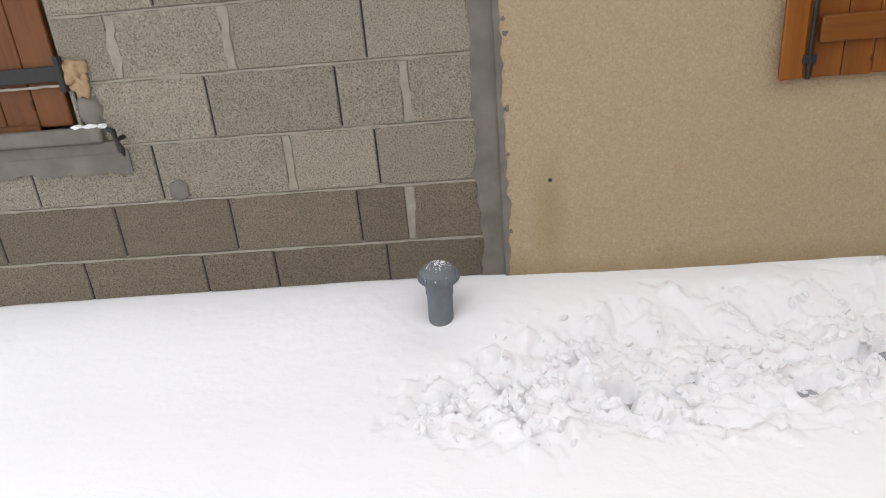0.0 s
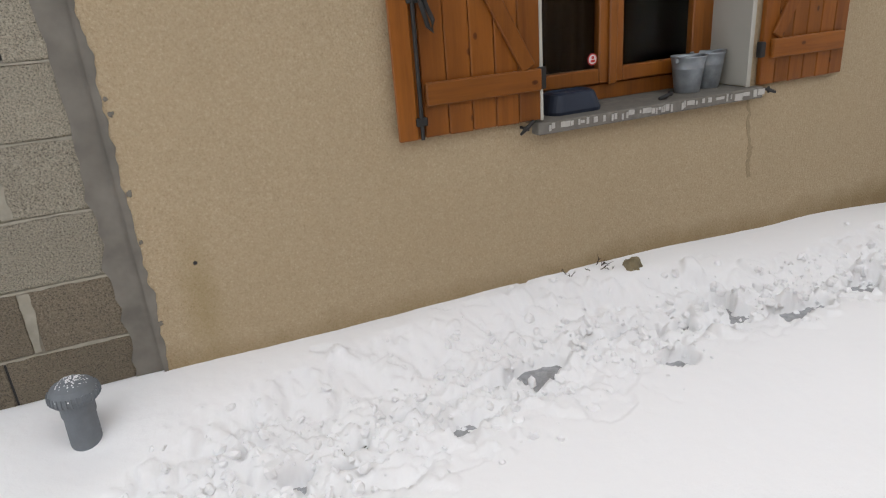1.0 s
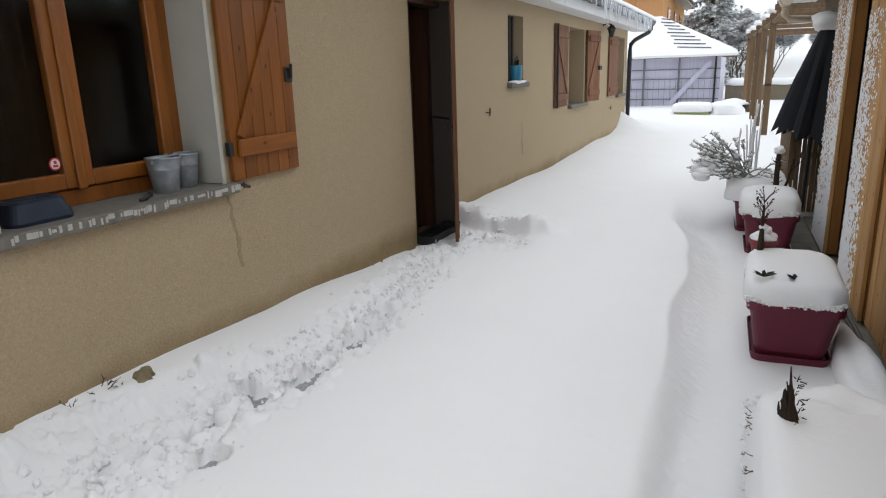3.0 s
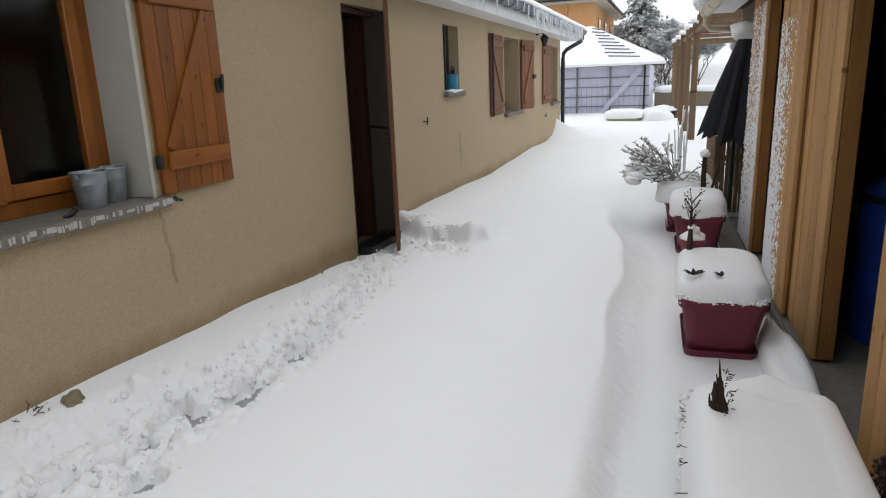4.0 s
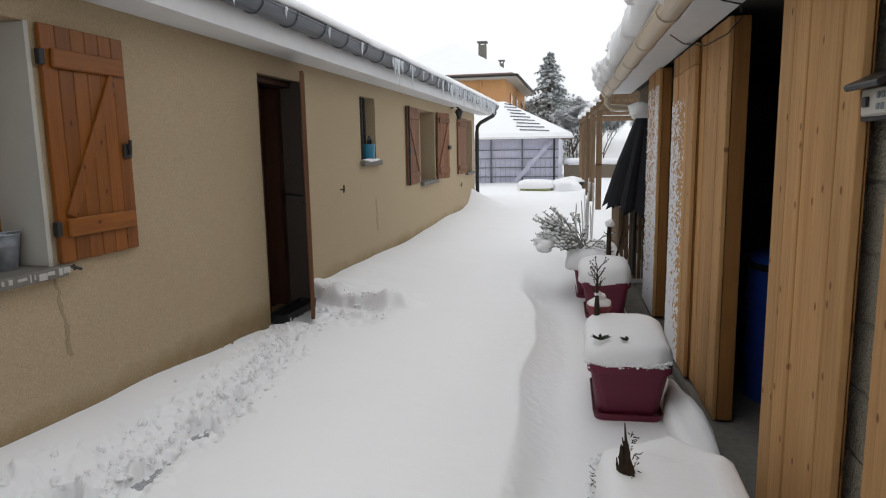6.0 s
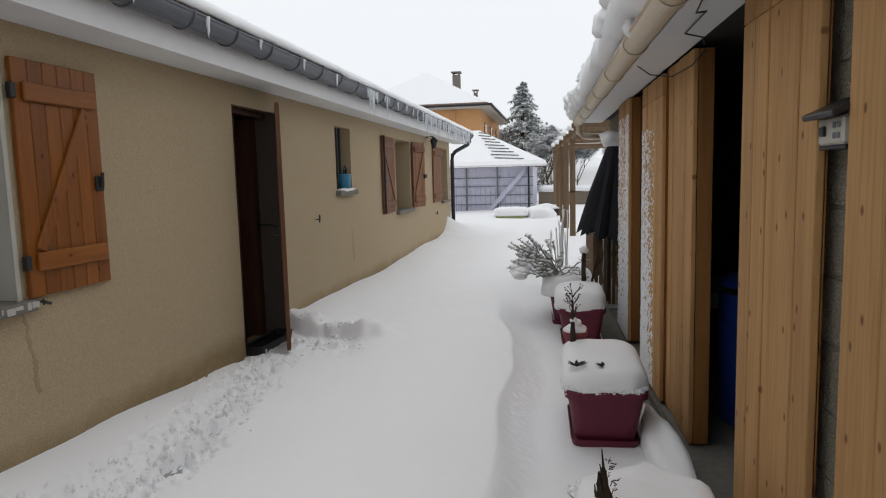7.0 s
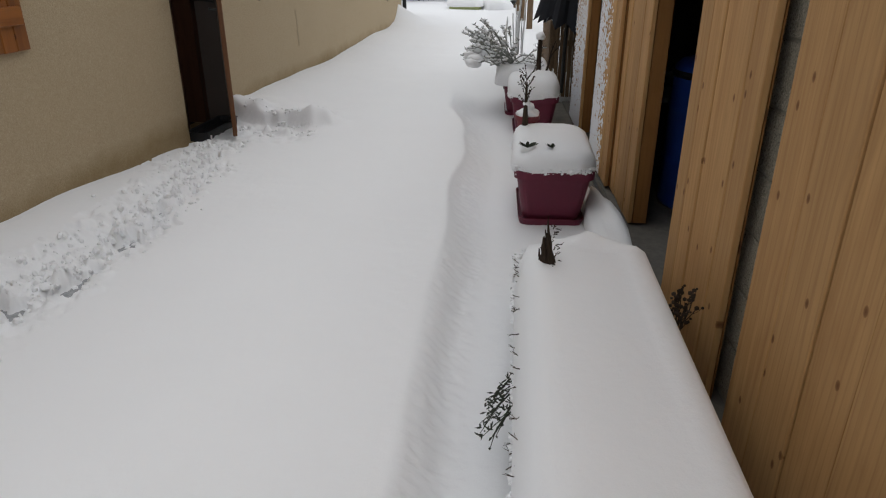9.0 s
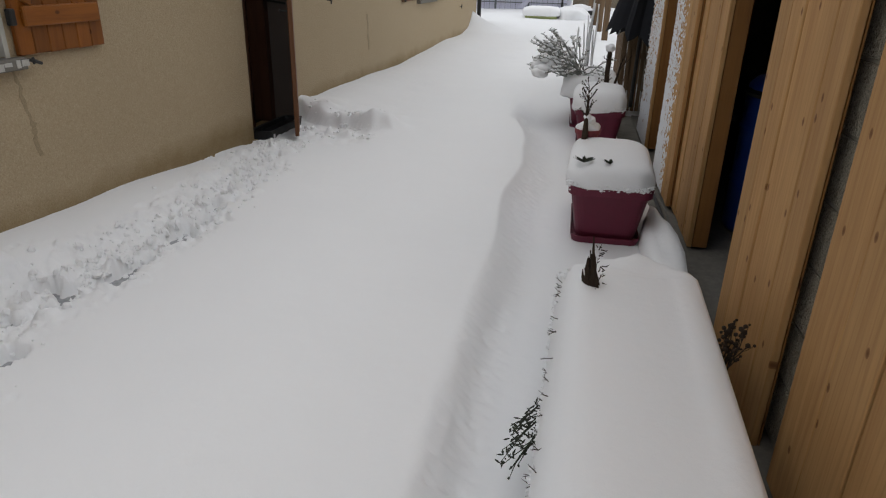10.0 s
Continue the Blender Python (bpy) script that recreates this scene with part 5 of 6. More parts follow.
pl = trough_planter(6.02, -0.215, 0.62, 0.40, 0.30, "burgundy plastic trough planter beside the shrub under snow", 1.5)
part("snow_cap", snow_mound(6.03, -0.21, 0.315, 0.63, 0.41, 0.155, 0.13, 8, 0.02, 0.01), SNOW, pl, "thick rounded snow", smooth=True)
rim_crumbs(pl, 6.03, -0.21, 0.64, 0.415, 0.33, 500, 2)
pl = trough_planter(6.80, -0.13, 0.66, 0.40, 0.30, "burgundy trough planter holding the shrub, buried in snow", 1.5)
part("snow_cap", snow_mound(6.80, -0.12, 0.30, 0.72, 0.44, 0.19, 0.16, 11, 0.03, 0.05), SNOW, pl, "thick lumpy snow", smooth=True)
solo("snow_bank", blob(BM(), (3.35, -0.56, 0.02), (0.75, 0.10, 0.13), 0.25, 9, 3), SNOW, "snow heaped along the shed front", "snow", smooth=True)

# small pot with a dry seed-head behind the first planter's snow
sp = thing("flower_pot", (4.42, -0.06, 0.30), "small red pot holding a dry stem with seed heads", "flower pot")
part("pot", lathe(BM(), [(0.050, 0), (0.066, 0.08), (0.075, 0.082), (0.078, 0.108), (0.071, 0.108), (0.064, 0.08)], (4.27, -0.13, 0.372), 24), TERRA, sp, smooth=False)
part("snow", blob(blob(BM(), (4.27, -0.13, 0.486), (0.070, 0.070, 0.036), 0.3, 4, 3), (4.26, -0.145, 0.530), (0.026, 0.026, 0.024), 0.3, 6, 3), SNOW, sp, smooth=True)
stm = BM()
tube(stm, [(4.17, -0.115, 0.40), (4.17, -0.115, 0.47), (4.18, -0.115, 0.56), (4.185, -0.115, 0.69)], [0.020, 0.018, 0.011, 0.005], 7)
tips = []
r5 = random.Random(3)
for k in range(20):
    z = 0.50 + 0.22 * r5.random()
    a = r5.uniform(0, 6.28)
    twig(stm, (4.182, -0.115, z), (0.5 * math.cos(a), math.sin(a), 1.3), r5.uniform(0.03, 0.07), 0.0026, 1, 0.5, r5, tips)
for p in tips:
    bmesh.ops.create_icosphere(stm, subdivisions=1, radius=0.0045, matrix=Matrix.Translation(p))
part("dry_stem", stm, DEAD, sp)
part("snow_tuft", blob(BM(), (4.19, -0.12, 0.565), (0.022, 0.022, 0.018), 0.3, 4, 2), SNOW, sp, smooth=True)

# dark leaves poking through the first planter's snow
for k, (x, y) in enumerate(((3.655, -0.125), (3.66, -0.26))):
    g = BM()
    for i in range(7 if k == 0 else 4):
        a = i * 0.9
        L = 0.06 if k == 0 else 0.045
        p = Vector((x, y, 0.435))
        q = p + Vector((math.cos(a) * 0.6 - 0.3, math.sin(a), 0.5)) * L
        sd = Vector((-math.sin(a), math.cos(a), 0)) * 0.011
        vs = [g.verts.new(v) for v in (p, (p + q) / 2 + sd + Vector((0, 0, 0.006)), q, (p + q) / 2 - sd)]
        g.faces.new(vs)
        vs2 = [g.verts.new(v + Vector((0, 0, -0.003))) for v in (p, (p + q) / 2 + sd, q, (p + q) / 2 - sd)]
        g.faces.new(vs2[::-1])
    solo("leaf_tuft", g, GREEN, "dark leaves poking out of the planter's snow", "plant", "leaf tufts in the planter")

# burnt-looking dry stump on the raised bed
ds = BM()
for k in range(60):
    a = r5.uniform(0, 6.28)
    rr = 0.040 * math.sqrt(r5.random())
    x, y = 2.43 + rr * math.cos(a), -0.2 + rr * math.sin(a)
    top_ = 0.33 + (0.21 * r5.uniform(0.35, 1.0) if k else 0.26) * max(0.15, 1 - rr / 0.046)
    pts = []
    for j in range(5):
        q = j / 4
        c = (1 - 0.5 * q) * (1 + 0.25 * math.sin(q * 7 + k))
        pts.append((2.43 + (x - 2.43) * c + r5.uniform(-1, 1) * 0.005, -0.198 + 0.022 * q + (y + 0.2) * c + r5.uniform(-1, 1) * 0.005, 0.25 + (top_ - 0.25) * q))
    tube(ds, pts, [0.009, 0.009, 0.007, 0.005, 0.002], 5)
for k in range(30):
    a = r5.uniform(0, 6.28)
    z = r5.uniform(0.28, 0.47)
    w = 0.035 * (0.52 - z) / 0.25
    twig(ds, (2.43 + w * math.cos(a), -0.198 + w * math.sin(a), z), (math.cos(a), math.sin(a), r5.uniform(-0.4, 0.9)), r5.uniform(0.008, 0.020), 0.0024, 1, 0.8, r5)
solo("dry_stump", ds, DEAD, "dry brown plant stump on the snowy bed", "plant")

# weed against the cladding
wd = BM()
tips = []
for k in range(7):
    twig(wd, (2.16 + r5.uniform(-0.04, 0.04), -0.60, 0.16), (0.25 + r5.uniform(-0.3, 0.3), -0.24 + r5.uniform(-0.10, 0.08), 0.8), r5.uniform(0.08, 0.14), 0.004, 2, 0.55, r5, tips)
for p in tips:
    bmesh.ops.create_icosphere(wd, subdivisions=1, radius=r5.uniform(0.004, 0.009), matrix=Matrix.Translation(p))
solo("dry_weed", wd, DEAD, "dry weed with seed heads against the cladding", "weed", "dry weeds")

# evergreen twigs hanging over the bed's edge
eg = BM()
leafs = []
for k in range(6):
    f = k / 5
    twig(eg, (1.95 - 0.18 * f, -0.105 + 0.02 * f, 0.18 + r5.uniform(-0.04, 0.02)), (-0.34 + r5.uniform(-0.08, 0.14), 0.22 + r5.uniform(-0.12, 0.10), -0.12 + r5.uniform(-0.10, 0.08)), r5.uniform(0.09, 0.16), 0.0035, 1, 0.30, r5, leafs)
    for j in range(16):
        p_ = Vector((1.95 - 0.18 * f - 0.12 * j / 16, -0.085 + 0.02 * f + 0.09 * j / 16, 0.175 - 0.05 * j / 16))
        d_ = Vector((r5.uniform(-1, 0.3), r5.uniform(-1, 1), r5.uniform(-0.8, 0.8))).normalized() * 0.02
        tube(eg, [p_, p_ + d_ * 0.5, p_ + d_], [0.001, 0.003, 0.0006], 4)
for p in leafs:
    d_ = Vector((r5.uniform(-1, 1), r5.uniform(-1, 1), r5.uniform(-1, 1))).normalized() * 0.014
    tube(eg, [p, p + d_ * 0.5 + Vector((0, 0, 0.002)), p + d_], [0.001, 0.004, 0.0008], 4)
solo("evergreen_sprig", eg, GREEN, "dark evergreen sprigs hanging over the bed's edge", "plant")
ed = BM()
for k in range(90):
    x = r5.uniform(0.9, 2.65)
    twig(ed, (x, -0.085, r5.uniform(0.10, 0.26)), (r5.uniform(-0.6, 0.6), 0.6, r5.uniform(-0.9, 0.5)), r5.uniform(0.01, 0.035), 0.0018, 1, 0.6, r5)
solo("dry_stems", ed, DEAD, "short dry stems along the bed's edge", "plant", kind="stuff")

# thin canes cased in snow behind the shrub
for k in range(9):
    x_, y_ = 7.55 + r5.uniform(-0.12, 0.12), 0.0 + r5.uniform(-0.13, 0.10)
    ca = thing("snowy_cane", (x_, y_, 0.0), "thin upright cane cased in snow behind the shrub", "plant", "snowy canes")
    z_ = r5.uniform(0.80, 1.12)
    lean_ = r5.uniform(-0.05, 0.05)
    part("stem", tube(BM(), [(x_, y_, 0.02), (x_ + 0.01, y_ + lean_ * 0.5, z_ * 0.5), (x_, y_ + lean_, z_)], [0.008, 0.007, 0.005], 6), DEAD, ca)
    pts_ = [(x_ - 0.006, y_ + lean_ * q + r5.uniform(-0.004, 0.004), z_ * q) for q in (0.35, 0.45, 0.55, 0.65, 0.75, 0.85, 0.95, 1.01)]
    part("snow", tube(BM(), pts_, [r5.uniform(0.004, 0.012) for _ in pts_], 6), SNOW, ca, smooth=True)

# snowy shrub with slender stems
sb = thing("lavender_shrub", (6.7, 0.05, 0.25), "grey-green lavender shrub bent under snow", "shrub")
st_, sn_ = BM(), BM()
for k in range(70):
    a = r5.uniform(1.0, 3.0) if k % 3 else r5.uniform(0.3, 4.2)
    el = r5.uniform(0.25, 1.1)
    L = r5.uniform(0.36, 0.64)
    p0 = Vector((6.75 + r5.uniform(-0.1, 0.15), 0.0 + r5.uniform(-0.1, 0.1), 0.42))
    d_ = Vector((math.cos(a) * math.cos(el), math.sin(a) * math.cos(el), math.sin(el)))
    p1 = p0 + d_ * L * 0.6
    p2 = p0 + d_ * L + Vector((0, 0, -0.16 * L))
    tube(st_, [p0, p1, p2], [0.005, 0.006, 0.004], 5)
    for j in range(12):
        f = 0.45 + 0.55 * j / 11
        q = p1.lerp(p2, (f - 0.45) / 0.55)
        nd = Vector((r5.uniform(-1, 1), r5.uniform(-1, 1), r5.uniform(-0.3, 1))).normalized() * r5.uniform(0.02, 0.045)
        tube(st_, [q, q + nd * 0.5, q + nd], [0.002, 0.005, 0.001], 4)
    for j in range(7):
        q = p1.lerp(p2, r5.random())
        blob(sn_, q + Vector((0, 0, 0.009)), (r5.uniform(0.010, 0.024), r5.uniform(0.010, 0.024), 0.010), 0.4, r5.random() * 9, 1)
for k in range(7):
    blob(sn_, (6.45 + r5.uniform(-0.05, 0.25), 0.22 + r5.uniform(-0.05, 0.15), 0.55 + r5.uniform(-0.06, 0.06)), (0.07, 0.08, 0.045), 0.5, k, 2)
tagged(part("foliage", st_, LAV, sb), kind="stuff")
tagged(part("snow_cover", sn_, SNOW, sb, "snow on the stems", smooth=True), kind="stuff")
cn = thing("dry_cane", (6.25, -0.24, 0.42), "dark dry cane with a ball of snow on top", "plant")
c_ = tube(BM(), [(6.28, -0.26, 0.40), (6.27, -0.255, 0.55), (6.28, -0.26, 0.73)], [0.024, 0.022, 0.02], 7)
for k in range(22):
    twig(c_, (6.275, -0.26, r5.uniform(0.45, 0.70)), (r5.uniform(-1, 1), r5.uniform(-1, 1), 0.5), r5.uniform(0.02, 0.06), 0.003, 1, 0.6, r5)
twig(c_, (6.3, -0.32, 0.42), (0, -0.2, 1), 0.22, 0.012, 2, 0.5, r5)
part("cane", c_, DEAD, cn)
part("snow_ball", blob(BM(), (6.28, -0.26, 0.755), (0.040, 0.040, 0.038), 0.3, 1, 3), SNOW, cn, smooth=True)

# ---------------------------------------------------------------- closed parasol, pergola, table beyond the shed
um = thing("parasol", (7.6, -0.55, 0.5), "closed black canvas parasol leaning out from the shed's end", "parasol")
top, n = Vector((7.60, -0.66, 1.78)), 36
b = BM()
loops = []
for k in range(7):
    f = k / 6
    c = top.lerp(Vector((7.50, -0.55, 0.74)), f)
    lo = []
    for i in range(n):
        a = 2 * math.pi * i / n
        r = (0.09 + 0.19 * f ** 0.9) * (1 + 0.20 * math.cos(9 * a) * min(1, 2 * f))
        lo.append((c.x + r * 0.8 * math.cos(a), c.y + r * math.sin(a), c.z + 0.10 * f * math.sin(a) - 0.05 * f * math.cos(9 * a)))
    loops.append(lo)
loft(b, loops)
part("canopy", b, FABRIC, um)
part("pole", tube(BM(), [(7.61, -0.665, 1.88), (7.52, -0.57, 0.70), (7.50, -0.56, 0.05)], 0.02, 8), IRON, um)
for i in (0, 2, 4, 6):
    a = 2 * math.pi * (i + 0.5) / 7
    q = Vector((7.50 + 0.21 * math.cos(a), -0.55 + 0.26 * math.sin(a), 0.78))
    part("rib", tube(BM(), [top, top.lerp(q, 0.5), q], 0.007, 6), GREY_PVC, um)
part("snow_cap", blob(BM(), (7.58, -0.62, 1.81), (0.14, 0.15, 0.09), 0.4, 3, 3), SNOW, um, smooth=True)

pg = thing("pergola", (17, -1.2, 0.1), "weathered timber pergola beyond the shed with snowy beams", "pergola")
POSTS = ((14.6, -0.33), (16.6, -0.22), (18.6, -0.13), (21.0, -0.02), (23.0, 0.08))
for x, y in POSTS:
    part("post", box(BM(), x - 0.07, x + 0.07, y - 0.06, y + 0.06, 0.05, 2.36, 0.008), GREY_WOOD, pg)
    part("post", box(BM(), x - 0.06, x + 0.06, y - 3.1, y - 2.98, 0.05, 2.25, 0.008), GREY_WOOD, pg)
    part("snow_cap", blob(BM(), (x, y, 2.40), (0.11, 0.12, 0.08), 0.3, x, 3), SNOW, pg, smooth=True)
for x in (11.4, 12.3, 13.2, 14.6, 15.6, 16.6, 18.6, 21.0, 23.0):
    y = -0.40 + 0.05 * (x - 14.6) if x > 13 else -0.42
    part("beam", box(BM(), x - 0.035, x + 0.035, y - 3.0, y + 0.15, 2.25, 2.34, 0.006), GREY_WOOD, pg)
    part("beam_snow", snow_bar(0, 2.9, [(x - 0.04, 2.335), (x - 0.05, 2.36), (x, 2.40), (x + 0.05, 2.36), (x + 0.04, 2.335)], 0.15, 0.012, x), SNOW, pg, smooth=True, xf=Matrix(((0, 1, 0, 0), (1, 0, 0, y - 2.9), (0, 0, 1, 0), (0, 0, 0, 1))))
for a_, b_ in zip(POSTS, POSTS[1:]):
    part("rail", tube(BM(), [(a_[0], a_[1], 2.20), (b_[0], b_[1], 2.20)], 0.045, 4), GREY_WOOD, pg)
part("rail", tube(BM(), [(11.2, -0.42, 2.20), (14.6, -0.33, 2.20)], 0.045, 4), GREY_WOOD, pg)
tb = thing("garden_table", (8.7, -0.5, 0.1), "dark garden table under a thick snow layer", "table")
part("tabletop", box(BM(), 8.35, 9.1, -1.25, -0.50, 0.82, 0.86, 0.006), DOOR_DARK, tb)
for x, y in ((8.40, -0.55), (9.05, -0.55), (8.40, -1.2), (9.05, -1.2)):
    part("leg", box(BM(), x - 0.016, x + 0.016, y - 0.016, y + 0.016, 0.05, 0.82, 0.004), GREY_WOOD, tb)
part("snow_cap", snow_mound(8.72, -0.87, 0.86, 0.78, 0.78, 0.13, 0.12, 3), SNOW, tb, smooth=True)
fc = thing("picket_fence", (8.0, -0.62, 0.1), "grey weathered picket fence behind the planters", "fence")
for k in range(8):
    y = -0.80 + 0.048 * k
    part("picket", box(BM(), 7.66, 7.68, y, y + 0.038, -0.02, 0.80 + 0.03 * math.sin(k * 2.2), 0.004), GREY_WOOD, fc)
part("rail", box(BM(), 7.682, 7.70, -0.80, -0.42, 0.52, 0.58, 0.004), GREY_WOOD, fc)
for k in range(13):
    x = 7.70 + 0.15 * k
    part("picket", box(BM(), x, x + 0.09, -0.43, -0.41, -0.02, 0.78 + 0.03 * math.sin(k * 1.7), 0.004), GREY_WOOD, fc)
part("rail", box(BM(), 7.70, 9.65, -0.45, -0.431, 0.55, 0.62, 0.004), GREY_WOOD, fc)

# ---------------------------------------------------------------- far end: shelter, tub, neighbours, trees
sh = thing("pool_shelter", (25, 4, 0.2), "low shelter clad in bluish translucent sheets with a snowy tiled roof", "shelter")
part("sheet", box(BM(), 23.6, 23.62, 0.85, 5.5, 0.15, 1.72), POLY, sh)
part("end_sheet", box(BM(), 23.62, 28.0, 0.85, 0.87, 0.15, 1.72), POLY, sh)
for y in (1.0, 2.1, 3.2, 4.3, 5.4):
    part("post", box(BM(), 23.53, 23.6, y - 0.028, y + 0.028, 0.1, 1.74), GREY_PVC if y > 1.5 else IRON, sh)
for z in (0.42, 0.74, 1.06, 1.36):
    part("rail", box(BM(), 23.545, 23.575, 0.85, 5.5, z - 0.014, z + 0.014), GREY_PVC, sh)
for k in range(26):
    y = 0.95 + k * 0.175
    part("mesh_wire", tube(BM(), [(23.51, y, 0.2), (23.51, y, 1.0)], 0.005, 4), GREY_PVC, sh)
b = box(BM(), 0, 1.85, -0.02, 0.02, -0.075, 0.075)
b.transform(Matrix.Translation((23.48, 2.35, 0.25)) @ Matrix.Rotation(radians(-90), 4, "Z") @ Matrix.Rotation(radians(-48), 4, "Y"))
part("brace", b, POLY, sh)
rf = BM()
loft(rf, [[(23.2, 0.45, 1.78), (23.2, 6.5, 1.78), (23.2, 6.5, 1.74), (23.2, 0.45, 1.74)], [(25.6, 2.75, 3.05), (25.6, 6.5, 3.05), (25.6, 6.5, 3.0), (25.6, 2.75, 3.0)], [(28.4, 0.45, 1.78), (28.4, 6.5, 1.78), (28.4, 6.5, 1.74), (28.4, 0.45, 1.74)]])
part("roof", rf, TILE, sh)
sw = BM()
loft(sw, [[(23.12, 0.36, 1.73), (23.12, 6.5, 1.73), (23.4, 6.5, 1.80), (23.4, 0.8, 1.80)], [(23.08, 0.34, 1.80), (23.08, 6.5, 1.80), (23.5, 6.5, 1.9), (23.5, 0.9, 1.9)], [(23.2, 0.44, 1.93), (23.2, 6.5, 1.93), (23.6, 6.5, 1.95), (23.6, 0.95, 1.95)], [(25.6, 2.95, 3.17), (25.6, 6.5, 3.17), (25.6, 6.5, 3.05), (25.6, 3.0, 3.05)]])
part("roof_snow", sw, SNOW, sh, "snow on the roof")
for k in range(9):
    # rows of tiles laid bare beside the hip, each row shorter towards the top
    f = 0.06 + 0.84 * k / 8.0
    y0, y1 = 2.12 + 0.95 * f + 0.05 * math.sin(k * 2.1), 1.05 + 1.75 * f
    x0, x1 = 23.25 + 2.35 * f, 23.25 + 2.35 * max(0.01, f - 0.05)
    part("tile_row", tube(BM(), [(x0, y0, 1.985 + 1.215 * f), (x1, y1, 1.985 + 1.215 * max(0.01, f - 0.05))], 0.017, 6), ZINC, sh)

hb = thing("snowy_tub", (20.3, 1.4, 0.1), "low pale green tub under a thick snow pillow", "tub")
part("tub", loft(BM(), [rrect(20.4, 1.40, 0.05, 0.8, 0.85, 0.15), rrect(20.4, 1.40, 0.27, 0.9, 0.95, 0.15)]), plain("pale_green_plastic", (0.32, 0.36, 0.16), 0.6), hb)
part("snow", snow_mound(20.4, 1.40, 0.24, 0.95, 1.0, 0.22, 0.25, 4, 0.02), SNOW, hb, smooth=True)
solo("snow_heap", blob(BM(), (20.6, 0.55, 0.15), (0.7, 0.5, 0.35), 0.4, 3, 3), SNOW, "snow heap beside the tub", "snow", smooth=True)
wb = thing("wheelbarrow", (21.2, 0.25, 0.15), "dark wheelbarrow half buried in snow", "wheelbarrow")
part("tray", loft(BM(), [rrect(21.2, 0.30, 0.10, 0.5, 0.45, 0.06), rrect(21.2, 0.30, 0.36, 0.9, 0.75, 0.08)]), IRON, wb)
part("wheel", lathe(BM(), [(0.17, 0), (0.19, 0.03), (0.17, 0.06)], (0, 0, 0), 16), IRON, wb, xf=Matrix.Translation((20.75, 0.33, 0.22)) @ Matrix.Rotation(radians(90), 4, "X"))
part("snow", blob(BM(), (21.2, 0.30, 0.39), (0.5, 0.42, 0.12), 0.3, 2, 3), SNOW, wb, smooth=True)

nh = thing("neighbour_house", (42, 8.5, 0.2), "two-storey ochre house with a snowy hipped roof", "house")
part("wall", box(BM(), 38.7, 51.2, 4.45, 12.0, 0.1, 5.30), OCHRE, nh)
part("wall_band", box(BM(), 38.685, 38.7, 4.45, 12.0, 2.85, 2.95), SOFFIT, nh)
part("eave_board", box(BM(), 38.05, 51.95, 3.80, 12.7, 5.302, 5.42), WHITE, nh)
rf = BM()
loft(rf, [[(38, 3.76, 5.425), (52, 3.76, 5.425), (52, 12.75, 5.425), (38, 12.75, 5.425)], [(38, 3.76, 5.50), (52, 3.76, 5.50), (52, 12.75, 5.50), (38, 12.75, 5.50)], [(42.4, 8.2, 7.85), (47.6, 8.2, 7.85), (47.6, 8.3, 7.85), (42.4, 8.3, 7.85)]])
part("roof", rf, TILE, nh)
sw = BM()
loft(sw, [[(38.15, 3.92, 5.52), (51.85, 3.92, 5.52), (51.85, 12.6, 5.52), (38.15, 12.6, 5.52)], [(38.25, 4.05, 5.66), (51.75, 4.05, 5.66), (51.75, 12.5, 5.66), (38.25, 12.5, 5.66)], [(42.3, 8.1, 8.0), (47.7, 8.1, 8.0), (47.7, 8.4, 8.0), (42.3, 8.4, 8.0)]])
part("roof_snow", sw, SNOW, nh, "snow on the roof")
part("gutter", tube(BM(), [(37.95, 3.7, 5.46), (37.95, 12.8, 5.46)], 0.07, 8), IRON, nh)
part("gutter", tube(BM(), [(37.95, 3.7, 5.46), (52.0, 3.7, 5.46)], 0.07, 8), IRON, nh)
part("downpipe", tube(BM(), [(38.65, 5.9, 5.3), (38.65, 5.9, 0.2)], 0.05, 8), OCHRE, nh)
for x, y, z, w in ((42.0, 6.25, 7.45, 0.23), (44.0, 5.3, 6.55, 0.13)):
    ch = part("chimney", box(BM(), x - w, x + w, y - w, y + w, 6.1, z + 0.30, 0.02), CONCRETE, nh)
    part("cap", box(BM(), x - w - 0.08, x + w + 0.08, y - w - 0.08, y + w + 0.08, z + 0.42, z + 0.50, 0.01), CONCRETE, ch)
    for q in (-1, 1):
        part("cap_foot", box(BM(), x - w * 0.9, x + w * 0.9, y + q * w * 0.8 - 0.03, y + q * w * 0.8 + 0.03, z + 0.30, z + 0.42), CONCRETE, ch)
for x in (41.0, 44.5, 48.0):
    wd_ = part("window", box(BM(), x, x + 1.1, 4.41, 4.45, 3.5, 4.7), FRAME_WOOD, nh)
    part("pane", box(BM(), x + 0.1, x + 1.0, 4.395, 4.41, 3.6, 4.6), GLASS, wd_)


def leaf_card(vs, fs, p, d_, w, droop):
    d_ = Vector(d_)
    side = d_.cross(Vector((0, 0, 1)))
    if side.length < 1e-4:
        side = Vector((1, 0, 0))
    side = side.normalized() * w
    i = len(vs)
    q = Vector(p)
    vs += [tuple(q), tuple(q + d_ * 0.5 + side), tuple(q + d_ + Vector((0, 0, -droop))), tuple(q + d_ * 0.5 - side)]
    fs.append((i, i + 1, i + 2, i + 3))


def mesh_part(name, vs, fs, material, parent, label=""):
    me = bpy.data.meshes.new(name)
    me.from_pydata(vs, [], fs)
    me.materials.append(material)
    o = new(name, me)
    o.parent = parent
    o.matrix_parent_inverse = Matrix.Translation(parent.location).inverted()
    return tagged(o, label)


